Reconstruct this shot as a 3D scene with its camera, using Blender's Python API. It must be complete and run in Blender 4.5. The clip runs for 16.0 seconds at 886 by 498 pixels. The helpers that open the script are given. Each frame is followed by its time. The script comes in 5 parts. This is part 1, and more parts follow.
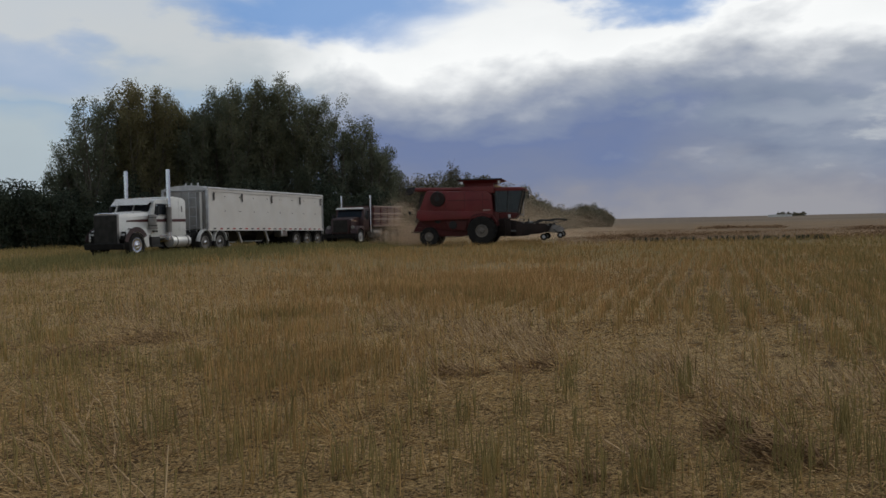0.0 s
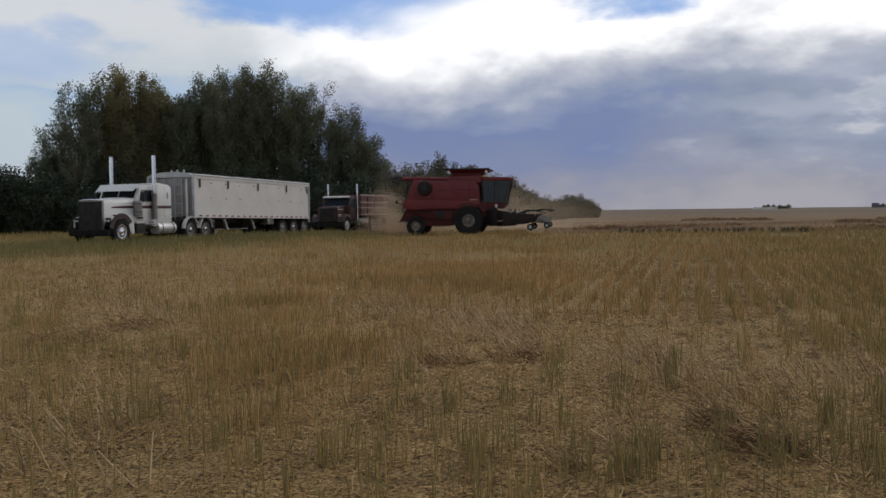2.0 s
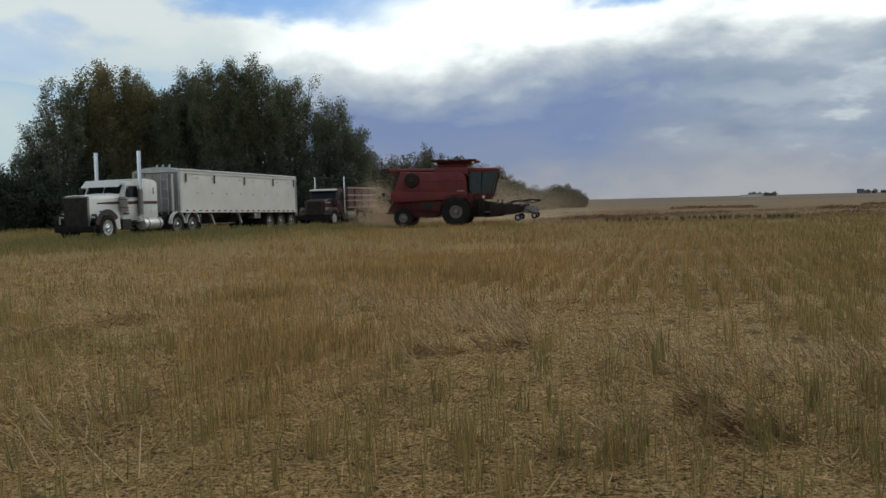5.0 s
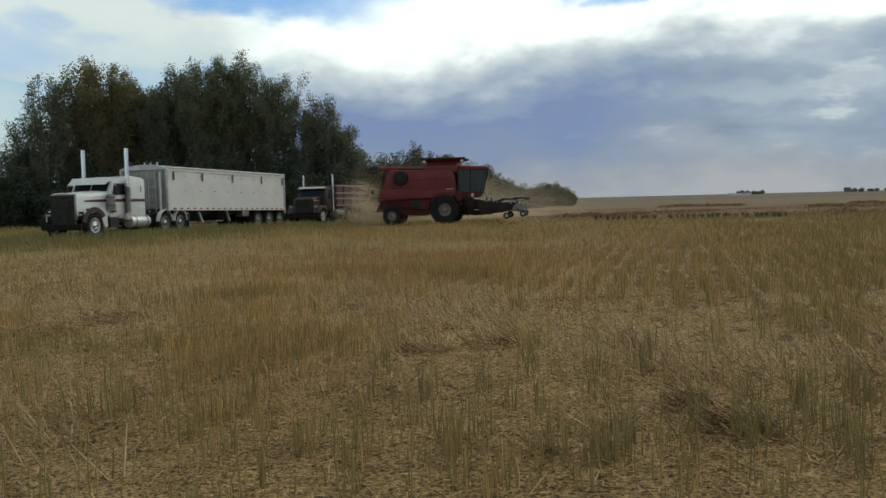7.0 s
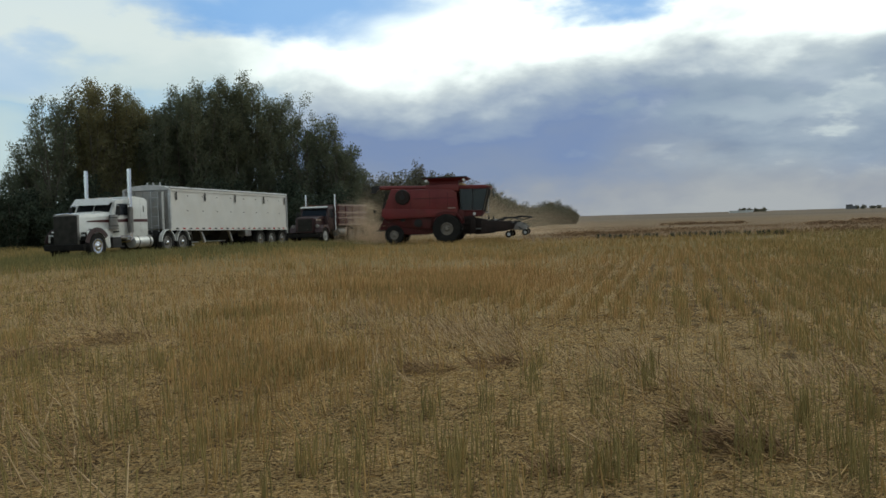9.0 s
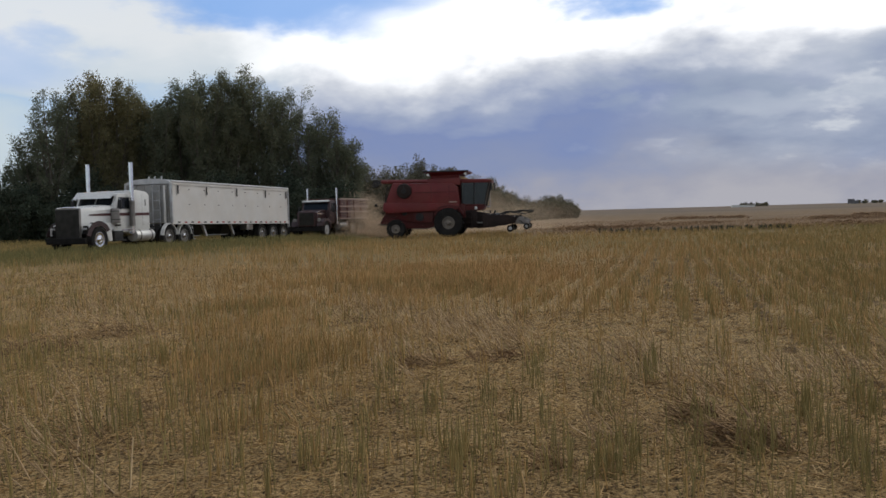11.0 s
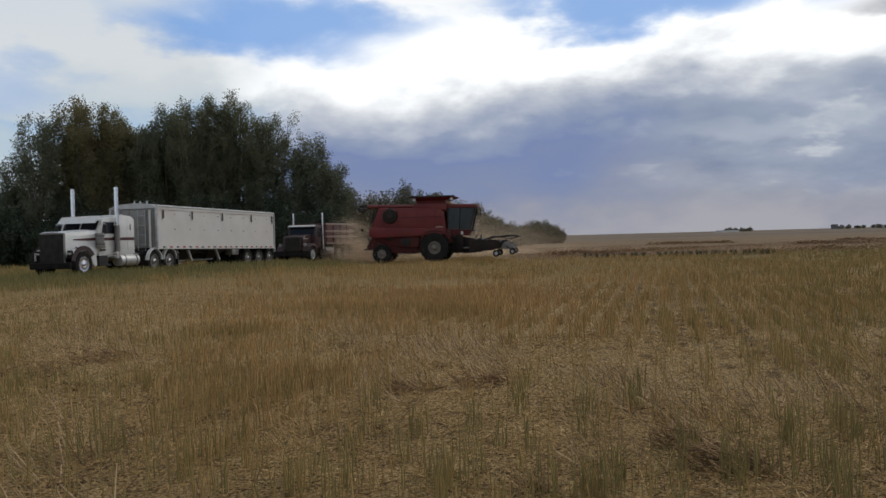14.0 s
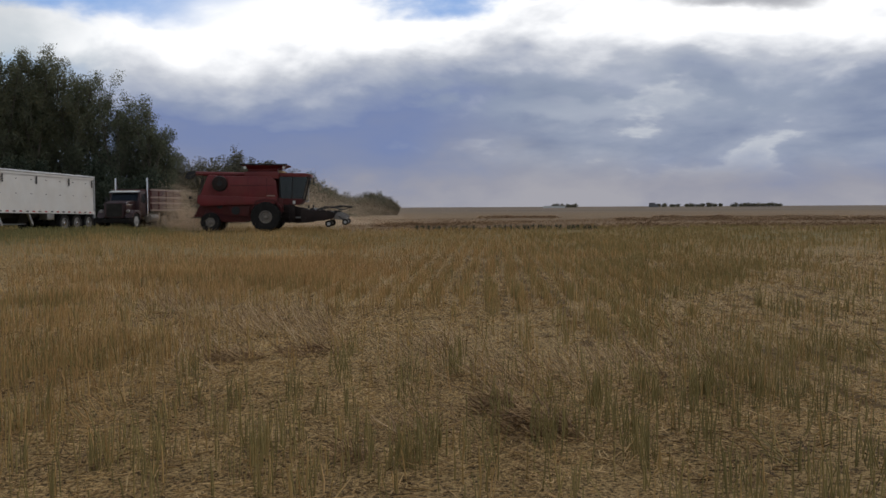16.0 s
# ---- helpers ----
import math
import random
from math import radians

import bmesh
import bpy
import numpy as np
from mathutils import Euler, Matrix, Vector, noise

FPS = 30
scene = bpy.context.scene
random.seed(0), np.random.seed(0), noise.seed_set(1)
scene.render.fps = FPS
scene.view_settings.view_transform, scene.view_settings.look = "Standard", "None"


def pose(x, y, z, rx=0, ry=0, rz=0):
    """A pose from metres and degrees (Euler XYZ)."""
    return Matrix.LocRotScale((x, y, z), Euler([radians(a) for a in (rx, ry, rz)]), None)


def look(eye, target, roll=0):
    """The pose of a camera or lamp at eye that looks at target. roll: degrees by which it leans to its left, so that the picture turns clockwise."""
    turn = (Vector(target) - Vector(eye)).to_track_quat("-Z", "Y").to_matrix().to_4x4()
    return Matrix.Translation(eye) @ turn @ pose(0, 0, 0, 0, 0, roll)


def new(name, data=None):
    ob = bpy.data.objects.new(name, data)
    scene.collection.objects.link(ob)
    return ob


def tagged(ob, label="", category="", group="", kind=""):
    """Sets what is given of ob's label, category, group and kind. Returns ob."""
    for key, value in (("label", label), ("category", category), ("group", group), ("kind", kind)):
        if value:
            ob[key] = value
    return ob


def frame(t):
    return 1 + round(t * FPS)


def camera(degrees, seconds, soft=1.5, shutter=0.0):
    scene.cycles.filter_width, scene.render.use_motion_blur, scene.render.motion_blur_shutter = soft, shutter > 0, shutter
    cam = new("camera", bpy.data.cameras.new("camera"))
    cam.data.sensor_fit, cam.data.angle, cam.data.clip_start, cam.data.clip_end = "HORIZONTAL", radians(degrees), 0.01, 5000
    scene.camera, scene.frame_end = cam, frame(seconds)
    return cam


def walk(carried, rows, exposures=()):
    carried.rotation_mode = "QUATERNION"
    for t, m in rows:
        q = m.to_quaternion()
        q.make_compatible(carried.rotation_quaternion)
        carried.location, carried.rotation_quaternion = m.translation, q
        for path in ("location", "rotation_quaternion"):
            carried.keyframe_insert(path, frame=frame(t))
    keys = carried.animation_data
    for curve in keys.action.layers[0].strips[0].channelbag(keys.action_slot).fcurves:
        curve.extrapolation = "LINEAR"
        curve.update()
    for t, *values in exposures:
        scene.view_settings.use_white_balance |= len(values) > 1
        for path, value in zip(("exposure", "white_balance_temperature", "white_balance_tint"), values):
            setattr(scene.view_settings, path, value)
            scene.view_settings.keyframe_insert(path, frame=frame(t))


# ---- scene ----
cam = camera(50.7, 16.0, soft=1.6)
EYE = 1.5
# seconds, turn, tilt, lean (degrees), sway to the right, forward and up (metres)
PATH = [
    (0.0, -0.038, -1.643, 1.219, -0.014, -0.009, 0.020), (0.5, -0.382, -1.295, 0.904, -0.019, -0.008, 0.022), (1.0, -0.915, -1.967, 0.863, -0.022, 0.009, 0.011),
    (1.5, -0.898, -2.396, 0.995, -0.026, 0.013, 0.014), (2.0, -0.850, -2.298, 0.676, -0.022, 0.007, 0.011), (2.5, -0.570, -2.629, 1.116, -0.021, 0.006, 0.002),
    (3.0, -1.699, -2.823, 0.826, -0.028, 0.011, -0.002), (3.5, -1.216, -2.674, 1.065, -0.033, 0.008, -0.004), (4.0, -1.017, -2.614, 1.442, -0.025, -0.003, 0.000),
    (4.5, -1.449, -2.786, 1.481, -0.014, 0.004, -0.001), (5.3, -1.652, -2.826, 1.464, -0.011, 0.006, -0.002), (6.2, -2.087, -2.910, 1.427, -0.004, 0.010, -0.005),
    (7.0, -2.290, -2.950, 1.410, -0.001, 0.012, -0.006), (7.5, -2.277, -2.700, 1.381, -0.001, 0.010, -0.004), (8.0, -2.307, -2.124, 1.641, 0.001, 0.005, 0.000),
    (8.5, -2.139, -1.787, 1.669, -0.000, -0.003, 0.000), (9.0, -2.161, -1.796, 1.654, 0.000, 0.000, -0.000), (10.2, -2.113, -1.990, 1.618, -0.005, -0.005, -0.002),
    (11.5, -2.062, -2.200, 1.580, -0.010, -0.011, -0.004), (12.0, -2.072, -2.126, 1.737, -0.004, -0.009, -0.002), (12.5, -2.363, -2.148, 1.597, -0.010, -0.015, -0.006),
    (13.0, -2.700, -1.842, 1.380, -0.008, -0.014, -0.002), (13.5, -2.634, -1.379, 1.496, -0.007, -0.023, 0.000), (14.0, -2.924, -0.655, 1.537, -0.005, -0.043, 0.001),
    (14.5, -4.433, -0.922, 1.119, 0.019, -0.034, 0.000), (15.0, -7.935, -1.080, 0.545, 0.035, -0.034, 0.000), (15.5, -11.112, -1.437, 0.185, 0.048, -0.025, -0.008),
    (16.0, -13.052, -2.572, 0.279, 0.074, -0.047, -0.017)]
walk(cam, [(t, pose(dx, dy, EYE + dz, 90 + p, r, y)) for t, y, p, r, dx, dy, dz in PATH],
     [(0.0, -0.41, 6500, 7), (1.0, -0.36, 6500, 8), (2.0, -0.22, 6500, 10), (3.0, -0.12, 6500, 10), (3.5, -0.12, 6500, 5), (4.5, -0.10, 6500, 1), (7.0, -0.04, 6500, -4),
      (9.0, -0.03, 6500, -4), (11.5, -0.03, 6500, 10), (12.5, -0.03, 6500, 9), (13.5, -0.06, 6500, 8), (14.5, -0.27, 6500, 7), (15.2, -0.27, 6500, 9), (16.0, -0.22, 6500, 9)])

# ---- world and sun ----
class Nodes:
    """Short hand for building node trees."""

    def __init__(self, tree):
        self.t = tree

    def add(self, kind, **props):
        n = self.t.nodes.new(kind)
        for k, v in props.items():
            if k == "operation":
                n.operation = v
            elif k == "data_type":
                n.data_type = v
            elif k == "noise_dimensions":
                n.noise_dimensions = v
        return n

    def put(self, sock, v):
        if hasattr(v, "is_linked"):
            self.t.links.new(v, sock)
        else:
            sock.default_value = v

    def math(self, op, a, b=0.0, c=0.0, clamp=False):
        n = self.add("ShaderNodeMath", operation=op)
        n.use_clamp = clamp
        for s, v in zip(n.inputs, (a, b, c)):
            self.put(s, v)
        return n.outputs[0]

    def step(self, v, lo, hi):
        n = self.add("ShaderNodeMapRange")
        n.interpolation_type = "SMOOTHSTEP"
        self.put(n.inputs[0], v)
        n.inputs[1].default_value, n.inputs[2].default_value = lo, hi
        return n.outputs[0]

    def noise(self, vec, scale, detail=5.0, rough=0.55, distortion=0.0):
        n = self.add("ShaderNodeTexNoise")
        if vec is not None:
            self.put(n.inputs["Vector"], vec)
        n.inputs["Scale"].default_value, n.inputs["Detail"].default_value = scale, detail
        n.inputs["Roughness"].default_value, n.inputs["Distortion"].default_value = rough, distortion
        return n.outputs[0]

    def ramp(self, v, stops):
        n = self.add("ShaderNodeValToRGB")
        el = n.color_ramp.elements
        while len(el) < len(stops):
            el.new(0.5)
        for e, (p, c) in zip(el, stops):
            e.position, e.color = p, (*c, 1.0)
        self.put(n.inputs[0], v)
        return n.outputs[0]

    def mix(self, f, a, b):
        n = self.add("ShaderNodeMix", data_type="RGBA")
        self.put(n.inputs[0], f)
        for s, v in ((n.inputs[6], a), (n.inputs[7], b)):
            self.put(s, v if hasattr(v, "is_linked") else (*v, 1.0))
        return n.outputs[2]

    def vec(self, x, y, z=0.0):
        n = self.add("ShaderNodeCombineXYZ")
        for s, v in zip(n.inputs, (x, y, z)):
            self.put(s, v)
        return n.outputs[0]


SUN_AZ, SUN_EL = 60.0, 38.0


def make_world():
    world = bpy.data.worlds.new("sky")
    world.use_nodes = True
    scene.world = world
    t = world.node_tree
    t.nodes.clear()
    N = Nodes(t)
    tc = N.add("ShaderNodeTexCoord")
    sep = N.add("ShaderNodeSeparateXYZ")
    t.links.new(tc.outputs["Generated"], sep.inputs[0])
    az = N.math("MULTIPLY", N.math("ARCTAN2", sep.outputs[0], sep.outputs[1]), 57.2958)
    el = N.math("MULTIPLY", N.math("ARCSINE", sep.outputs[2]), 57.2958)
    p = N.vec(N.math("MULTIPLY", az, 0.07), N.math("MULTIPLY", el, 0.13))
    n1 = N.math("SUBTRACT", N.noise(p, 1.5, 6, 0.5, 0.4), 0.5)
    n2 = N.math("SUBTRACT", N.noise(N.vec(N.math("MULTIPLY", az, 0.07), N.math("MULTIPLY", el, 0.16), 7.3), 4.2, 7, 0.52), 0.5)
    n3 = N.noise(N.vec(N.math("MULTIPLY", az, 0.05), N.math("MULTIPLY", el, 0.10), 3.1), 1.5, 6, 0.55, 0.2)
    e = N.math("ADD", el, N.math("ADD", N.math("MULTIPLY", n1, 7.0), N.math("MULTIPLY", n2, 3.0)))
    # cloud base ahead: pale at the skyline, a dark blue-grey belt, bright tops
    lift = N.math("MINIMUM", N.math("MAXIMUM", N.math("MULTIPLY", N.math("SUBTRACT", 13.5, az), 0.36), -0.9), 1.2)
    lift = N.math("ADD", lift, N.math("MULTIPLY", N.step(az, 20.0, 27.0), 1.3))
    main = N.ramp(N.math("DIVIDE", N.math("ADD", e, lift), 16.0, clamp=True), [
        (0.0, (0.43, 0.425, 0.475)), (0.09, (0.36, 0.365, 0.44)), (0.22, (0.255, 0.30, 0.46)), (0.37, (0.215, 0.276, 0.485)),
        (0.46, (0.33, 0.385, 0.54)), (0.55, (0.64, 0.67, 0.75)), (0.66, (1.28, 1.28, 1.30)), (1.0, (1.08, 1.09, 1.12))])
    side = N.ramp(N.math("DIVIDE", e, 16.0, clamp=True), [
        (0.0, (0.52, 0.60, 0.67)), (0.30, (0.58, 0.67, 0.74)), (0.44, (0.45, 0.59, 0.77)), (0.50, (0.62, 0.69, 0.76)),
        (0.66, (0.76, 0.79, 0.83)), (1.0, (0.70, 0.76, 0.86))])
    cloud = N.mix(N.step(N.math("ADD", az, N.math("MULTIPLY", n1, 14.0)), -13.0, -5.0), side, main)

    def blob(a0, e0, ra, re, rag=1.0):
        da = N.math("DIVIDE", N.math("SUBTRACT", N.math("ADD", az, N.math("MULTIPLY", n2, 9.0 * rag)), a0), ra)
        de = N.math("DIVIDE", N.math("SUBTRACT", N.math("ADD", el, N.math("ADD", N.math("MULTIPLY", n1, 5.0 * rag), N.math("MULTIPLY", n2, 3.0 * rag))), e0), re)
        r = N.math("ADD", N.math("MULTIPLY", da, da), N.math("MULTIPLY", de, de))
        return N.math("SUBTRACT", 1.0, N.step(r, 0.10, 1.50))

    # paler heaped cloud in layers further round
    n4 = N.noise(N.vec(N.math("MULTIPLY", az, 0.06), N.math("MULTIPLY", el, 0.17), 11.7), 2.4, 7, 0.52, 0.15)
    heap = N.ramp(n4, [(0.32, (0.25, 0.30, 0.43)), (0.46, (0.345, 0.395, 0.51)), (0.54, (0.42, 0.465, 0.57)), (0.60, (0.68, 0.71, 0.76)), (0.70, (0.52, 0.56, 0.65))])
    where = N.math("MULTIPLY", N.step(N.math("ADD", az, N.math("MULTIPLY", n1, 10.0)), 11.0, 20.0), N.math("SUBTRACT", 1.0, N.step(N.math("ADD", e, lift), 6.5, 8.6)))
    cloud = N.mix(N.math("MULTIPLY", N.math("MULTIPLY", where, N.step(el, 1.2, 3.6)), 0.8), cloud, heap)
    grey = N.math("MULTIPLY", blob(24.0, 6.8, 13.5, 2.2), N.step(n2, -0.14, 0.08))
    cloud = N.mix(N.math("MULTIPLY", grey, 0.6), cloud, (0.33, 0.39, 0.51))
    cloud = N.mix(N.math("MULTIPLY", blob(31.8, 12.3, 5.0, 1.0, 0.55), 0.85), cloud, (0.36, 0.37, 0.42))
    cloud = N.mix(N.math("MULTIPLY", blob(24.0, 5.9, 6.0, 1.0), 0.25), cloud, (0.70, 0.73, 0.80))
    # rest of the dome: broken cloud with blue between
    high = N.mix(N.step(n1, -0.25, 0.25), (0.55, 0.58, 0.66), (0.92, 0.93, 0.96))
    cloud = N.mix(N.step(e, 15.0, 24.0), cloud, high)
    opening = N.math("ADD", N.math("MULTIPLY", blob(-7.0, 13.0, 9.0, 2.3), 1.0), N.math("ADD", N.math("MULTIPLY", blob(16.0, 13.9, 11.0, 2.0), 1.0), N.math("MULTIPLY", blob(-24.0, 9.4, 5.5, 1.8), 0.45)))
    gap = N.math("MULTIPLY", N.step(N.math("ADD", n3, N.math("MULTIPLY", n2, 0.15)), 0.47, 0.60), N.step(e, 14.0, 19.0))
    cloud = N.mix(N.math("MULTIPLY", opening, 0.85, clamp=True), cloud, (0.17, 0.39, 0.84))
    sky = N.add("ShaderNodeTexSky")
    sky.sky_type, sky.sun_disc = "NISHITA", False
    sky.sun_elevation, sky.sun_rotation = radians(SUN_EL), radians(SUN_AZ)
    b1, b2 = N.add("ShaderNodeBackground"), N.add("ShaderNodeBackground")
    t.links.new(sky.outputs[0], b1.inputs[0])
    b1.inputs[1].default_value = 0.15
    t.links.new(cloud, b2.inputs[0])
    b2.inputs[1].default_value = 1.0
    m = N.add("ShaderNodeMixShader")
    t.links.new(gap, m.inputs[0])
    t.links.new(b2.outputs[0], m.inputs[1])
    t.links.new(b1.outputs[0], m.inputs[2])
    out = N.add("ShaderNodeOutputWorld")
    t.links.new(m.outputs[0], out.inputs[0])


make_world()
sun = new("sun", bpy.data.lights.new("sun", "SUN"))
sun.data.energy, sun.data.angle, sun.data.color = 0.9, radians(12), (1.0, 0.95, 0.86)
sa, se = radians(SUN_AZ), radians(SUN_EL)
sun.matrix_world = look((40 * math.sin(sa), 40 * math.cos(sa), 40), (40 * math.sin(sa) - math.sin(sa) * math.cos(se), 40 * math.cos(sa) - math.cos(sa) * math.cos(se), 40 - math.sin(se)))


# ---- materials ----
def mat(name, color, rough=0.5, metal=0.0, vary=0.15, scale=3.0, bump=0.0, bump_scale=40.0, dirt=0.0, dirt_color=(0.20, 0.15, 0.09), spec=0.5):
    """Paint, metal, rubber and the like: colour with coarse and fine variation, dust and relief."""
    m = bpy.data.materials.new(name)
    m.use_nodes = True
    t = m.node_tree
    N = Nodes(t)
    b = t.nodes["Principled BSDF"]
    tc = N.add("ShaderNodeTexCoord").outputs["Object"]
    coarse, fine = N.noise(tc, scale, 4), N.noise(tc, scale * 12, 6, 0.65)
    f = N.math("ADD", N.math("MULTIPLY", coarse, 0.6), N.math("MULTIPLY", fine, 0.4))
    lo, hi = [c * (1 - vary) for c in color], [min(c * (1 + vary), 1.0) for c in color]
    col = N.mix(N.step(f, 0.35, 0.65), lo, hi)
    if dirt:
        d = N.math("MULTIPLY", N.step(N.math("ADD", N.noise(tc, scale * 0.8, 8, 0.7), N.math("MULTIPLY", fine, 0.3)), 0.50, 0.85), dirt)
        col = N.mix(d, col, dirt_color)
    N.put(b.inputs["Base Color"], col)
    N.put(b.inputs["Roughness"], N.math("ADD", rough - 0.08, N.math("MULTIPLY", fine, 0.16), clamp=True))
    b.inputs["Metallic"].default_value = metal
    b.inputs["Specular IOR Level"].default_value = spec
    if bump:
        n = N.add("ShaderNodeBump")
        n.inputs["Strength"].default_value = bump
        n.inputs["Distance"].default_value = 0.02
        N.put(n.inputs["Height"], N.noise(tc, bump_scale, 4))
        N.put(b.inputs["Normal"], n.outputs[0])
    return m


def island_mat(name, stops, rough=0.8, patch=0.05, trans=0.0, patch_amount=0.5):
    """Plants: each stalk or leaf takes its own colour, drifting in patches over the ground."""
    m = bpy.data.materials.new(name)
    m.use_nodes = True
    t = m.node_tree
    N = Nodes(t)
    b = t.nodes["Principled BSDF"]
    geo = N.add("ShaderNodeNewGeometry")
    big = N.noise(geo.outputs["Position"], patch, 4, 0.6)
    f = N.math("ADD", N.math("MULTIPLY", geo.outputs["Random Per Island"], 1 - patch_amount),
               N.math("MULTIPLY", N.step(big, 0.32, 0.68), patch_amount), clamp=True)
    N.put(b.inputs["Base Color"], N.ramp(f, stops))
    b.inputs["Roughness"].default_value = rough
    b.inputs["Specular IOR Level"].default_value = 0.25
    if trans:
        tr = N.add("ShaderNodeBsdfTranslucent")
        N.put(tr.inputs[0], N.ramp(f, stops))
        mx = N.add("ShaderNodeMixShader")
        mx.inputs[0].default_value = trans
        t.links.new(b.outputs[0], mx.inputs[1])
        t.links.new(tr.outputs[0], mx.inputs[2])
        t.links.new(mx.outputs[0], t.nodes["Material Output"].inputs[0])
    return m


def glass(name, color=(0.012, 0.015, 0.018)):
    m = bpy.data.materials.new(name)
    m.use_nodes = True
    b = m.node_tree.nodes["Principled BSDF"]
    b.inputs["Base Color"].default_value = (*color, 1)
    b.inputs["Roughness"].default_value = 0.06
    b.inputs["Transmission Weight"].default_value = 0.2
    b.inputs["Specular IOR Level"].default_value = 0.15
    return m


WHITE = mat("white_paint", (0.54, 0.54, 0.52), 0.28, 0, 0.05, 1.5, dirt=0.15, dirt_color=(0.45, 0.42, 0.37))
TRAILER_WHITE = mat("trailer_white", (0.54, 0.525, 0.50), 0.4, 0, 0.06, 0.9, dirt=0.35, dirt_color=(0.46, 0.40, 0.33))
CHROME = mat("chrome", (0.75, 0.75, 0.76), 0.14, 1.0, 0.05, 3)
ALU = mat("aluminium", (0.55, 0.55, 0.55), 0.38, 1.0, 0.12, 2, dirt=0.3)
RUBBER = mat("rubber", (0.014, 0.0135, 0.013), 0.9, 0, 0.3, 3, 0.3, dirt=0.2, dirt_color=(0.05, 0.04, 0.03), spec=0.15)
BLACK = mat("black_steel", (0.015, 0.015, 0.016), 0.65, 0, 0.3, 3, dirt=0.25, dirt_color=(0.05, 0.04, 0.03), spec=0.3)
GRILLE = mat("grille_dark", (0.026, 0.025, 0.022), 0.85, 0, 0.3, 4, spec=0.15)
BUMPER = mat("bumper_dark", (0.014, 0.013, 0.012), 0.9, 0, 0.3, 4, spec=0.1)
ARCH = mat("arch_maroon", (0.028, 0.010, 0.011), 0.5, 0, 0.2, 4, dirt=0.2, dirt_color=(0.05, 0.035, 0.03))
STRIPE = mat("stripe_maroon", (0.05, 0.008, 0.009), 0.35, 0, 0.15, 4)
MAROON = mat("maroon_paint", (0.030, 0.009, 0.010), 0.45, 0, 0.2, 2, dirt=0.15, dirt_color=(0.07, 0.045, 0.035))
BOX_RED = mat("grain_box_red", (0.070, 0.026, 0.023), 0.55, 0, 0.2, 1.5, dirt=0.3, dirt_color=(0.12, 0.07, 0.05))
RIB_PALE = mat("pale_rail", (0.30, 0.22, 0.19), 0.5, 0, 0.15, 2, dirt=0.3)
COMBINE_RED = mat("combine_red", (0.125, 0.015, 0.017), 0.5, 0, 0.18, 1.2, dirt=0.35, dirt_color=(0.13, 0.045, 0.03), spec=0.3)
COMBINE_DARK = mat("combine_dark_red", (0.07, 0.008, 0.008), 0.6, 0, 0.2, 1.5, dirt=0.35, dirt_color=(0.07, 0.035, 0.025), spec=0.3)
RIM_GREY = mat("rim_grey", (0.16, 0.145, 0.13), 0.5, 0.2, 0.15, 4, dirt=0.5)
BELT = mat("pickup_belt", (0.05, 0.048, 0.045), 0.7, 0, 0.3, 5, 0.3)
TANK = mat("tank_alloy", (0.50, 0.50, 0.49), 0.45, 0.5, 0.1, 3, dirt=0.25)
GALV = mat("galvanised", (0.40, 0.41, 0.42), 0.45, 0.6, 0.15, 4, dirt=0.2)
GLASS = glass("truck_glass")


def clear_glass(name, tint=(0.28, 0.32, 0.33)):
    """Thin tinted pane: what lies behind shows through, with a gloss on top."""
    m = bpy.data.materials.new(name)
    m.use_nodes = True
    t = m.node_tree
    N = Nodes(t)
    see, gloss = N.add("ShaderNodeBsdfTransparent"), N.add("ShaderNodeBsdfGlossy")
    see.inputs[0].default_value = (*tint, 1)
    gloss.inputs["Roughness"].default_value = 0.05
    fr = N.add("ShaderNodeFresnel")
    mx = N.add("ShaderNodeMixShader")
    t.links.new(fr.outputs[0], mx.inputs[0])
    t.links.new(see.outputs[0], mx.inputs[1])
    t.links.new(gloss.outputs[0], mx.inputs[2])
    t.links.new(mx.outputs[0], t.nodes["Material Output"].inputs[0])
    return m


CAB_GLASS = clear_glass("cab_glass")
AMBER = mat("amber_lens", (0.6, 0.22, 0.03), 0.2)
REDLENS = mat("red_lens", (0.35, 0.02, 0.02), 0.25)
TARP = mat("tarp_grey", (0.42, 0.42, 0.42), 0.8, 0, 0.15, 2, 0.3)
# grey instead of black: distance haze is put into the wall colour
FAR_WALL = mat("far_wall", (0.10, 0.10, 0.105), 0.8, 0, 0.2, 0.2)
BARK = mat("bark", (0.11, 0.095, 0.075), 0.9, 0, 0.35, 2, 0.6, 14)
GRAIN = mat("canola_seed_heap", (0.30, 0.20, 0.09), 0.9, 0, 0.3, 6, 0.5)
LEAF = island_mat("poplar_leaf", [(0.0, (0.115, 0.130, 0.092)), (0.6, (0.150, 0.163, 0.105)), (0.9, (0.180, 0.176, 0.104)), (1.0, (0.21, 0.186, 0.096))], 0.85, 0.12, 0.45)
LEAF_YELLOW = island_mat("turning_leaf", [(0.0, (0.140, 0.145, 0.080)), (0.5, (0.182, 0.168, 0.088)), (1.0, (0.235, 0.188, 0.088))], 0.85, 0.12, 0.45)
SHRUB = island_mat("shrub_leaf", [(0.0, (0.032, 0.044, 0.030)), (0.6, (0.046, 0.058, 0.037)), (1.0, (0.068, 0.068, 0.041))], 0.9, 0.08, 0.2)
WILLOW = island_mat("willow_leaf", [(0.0, (0.098, 0.098, 0.068)), (0.6, (0.145, 0.135, 0.090)), (1.0, (0.20, 0.158, 0.102))], 0.8, 0.08, 0.25)
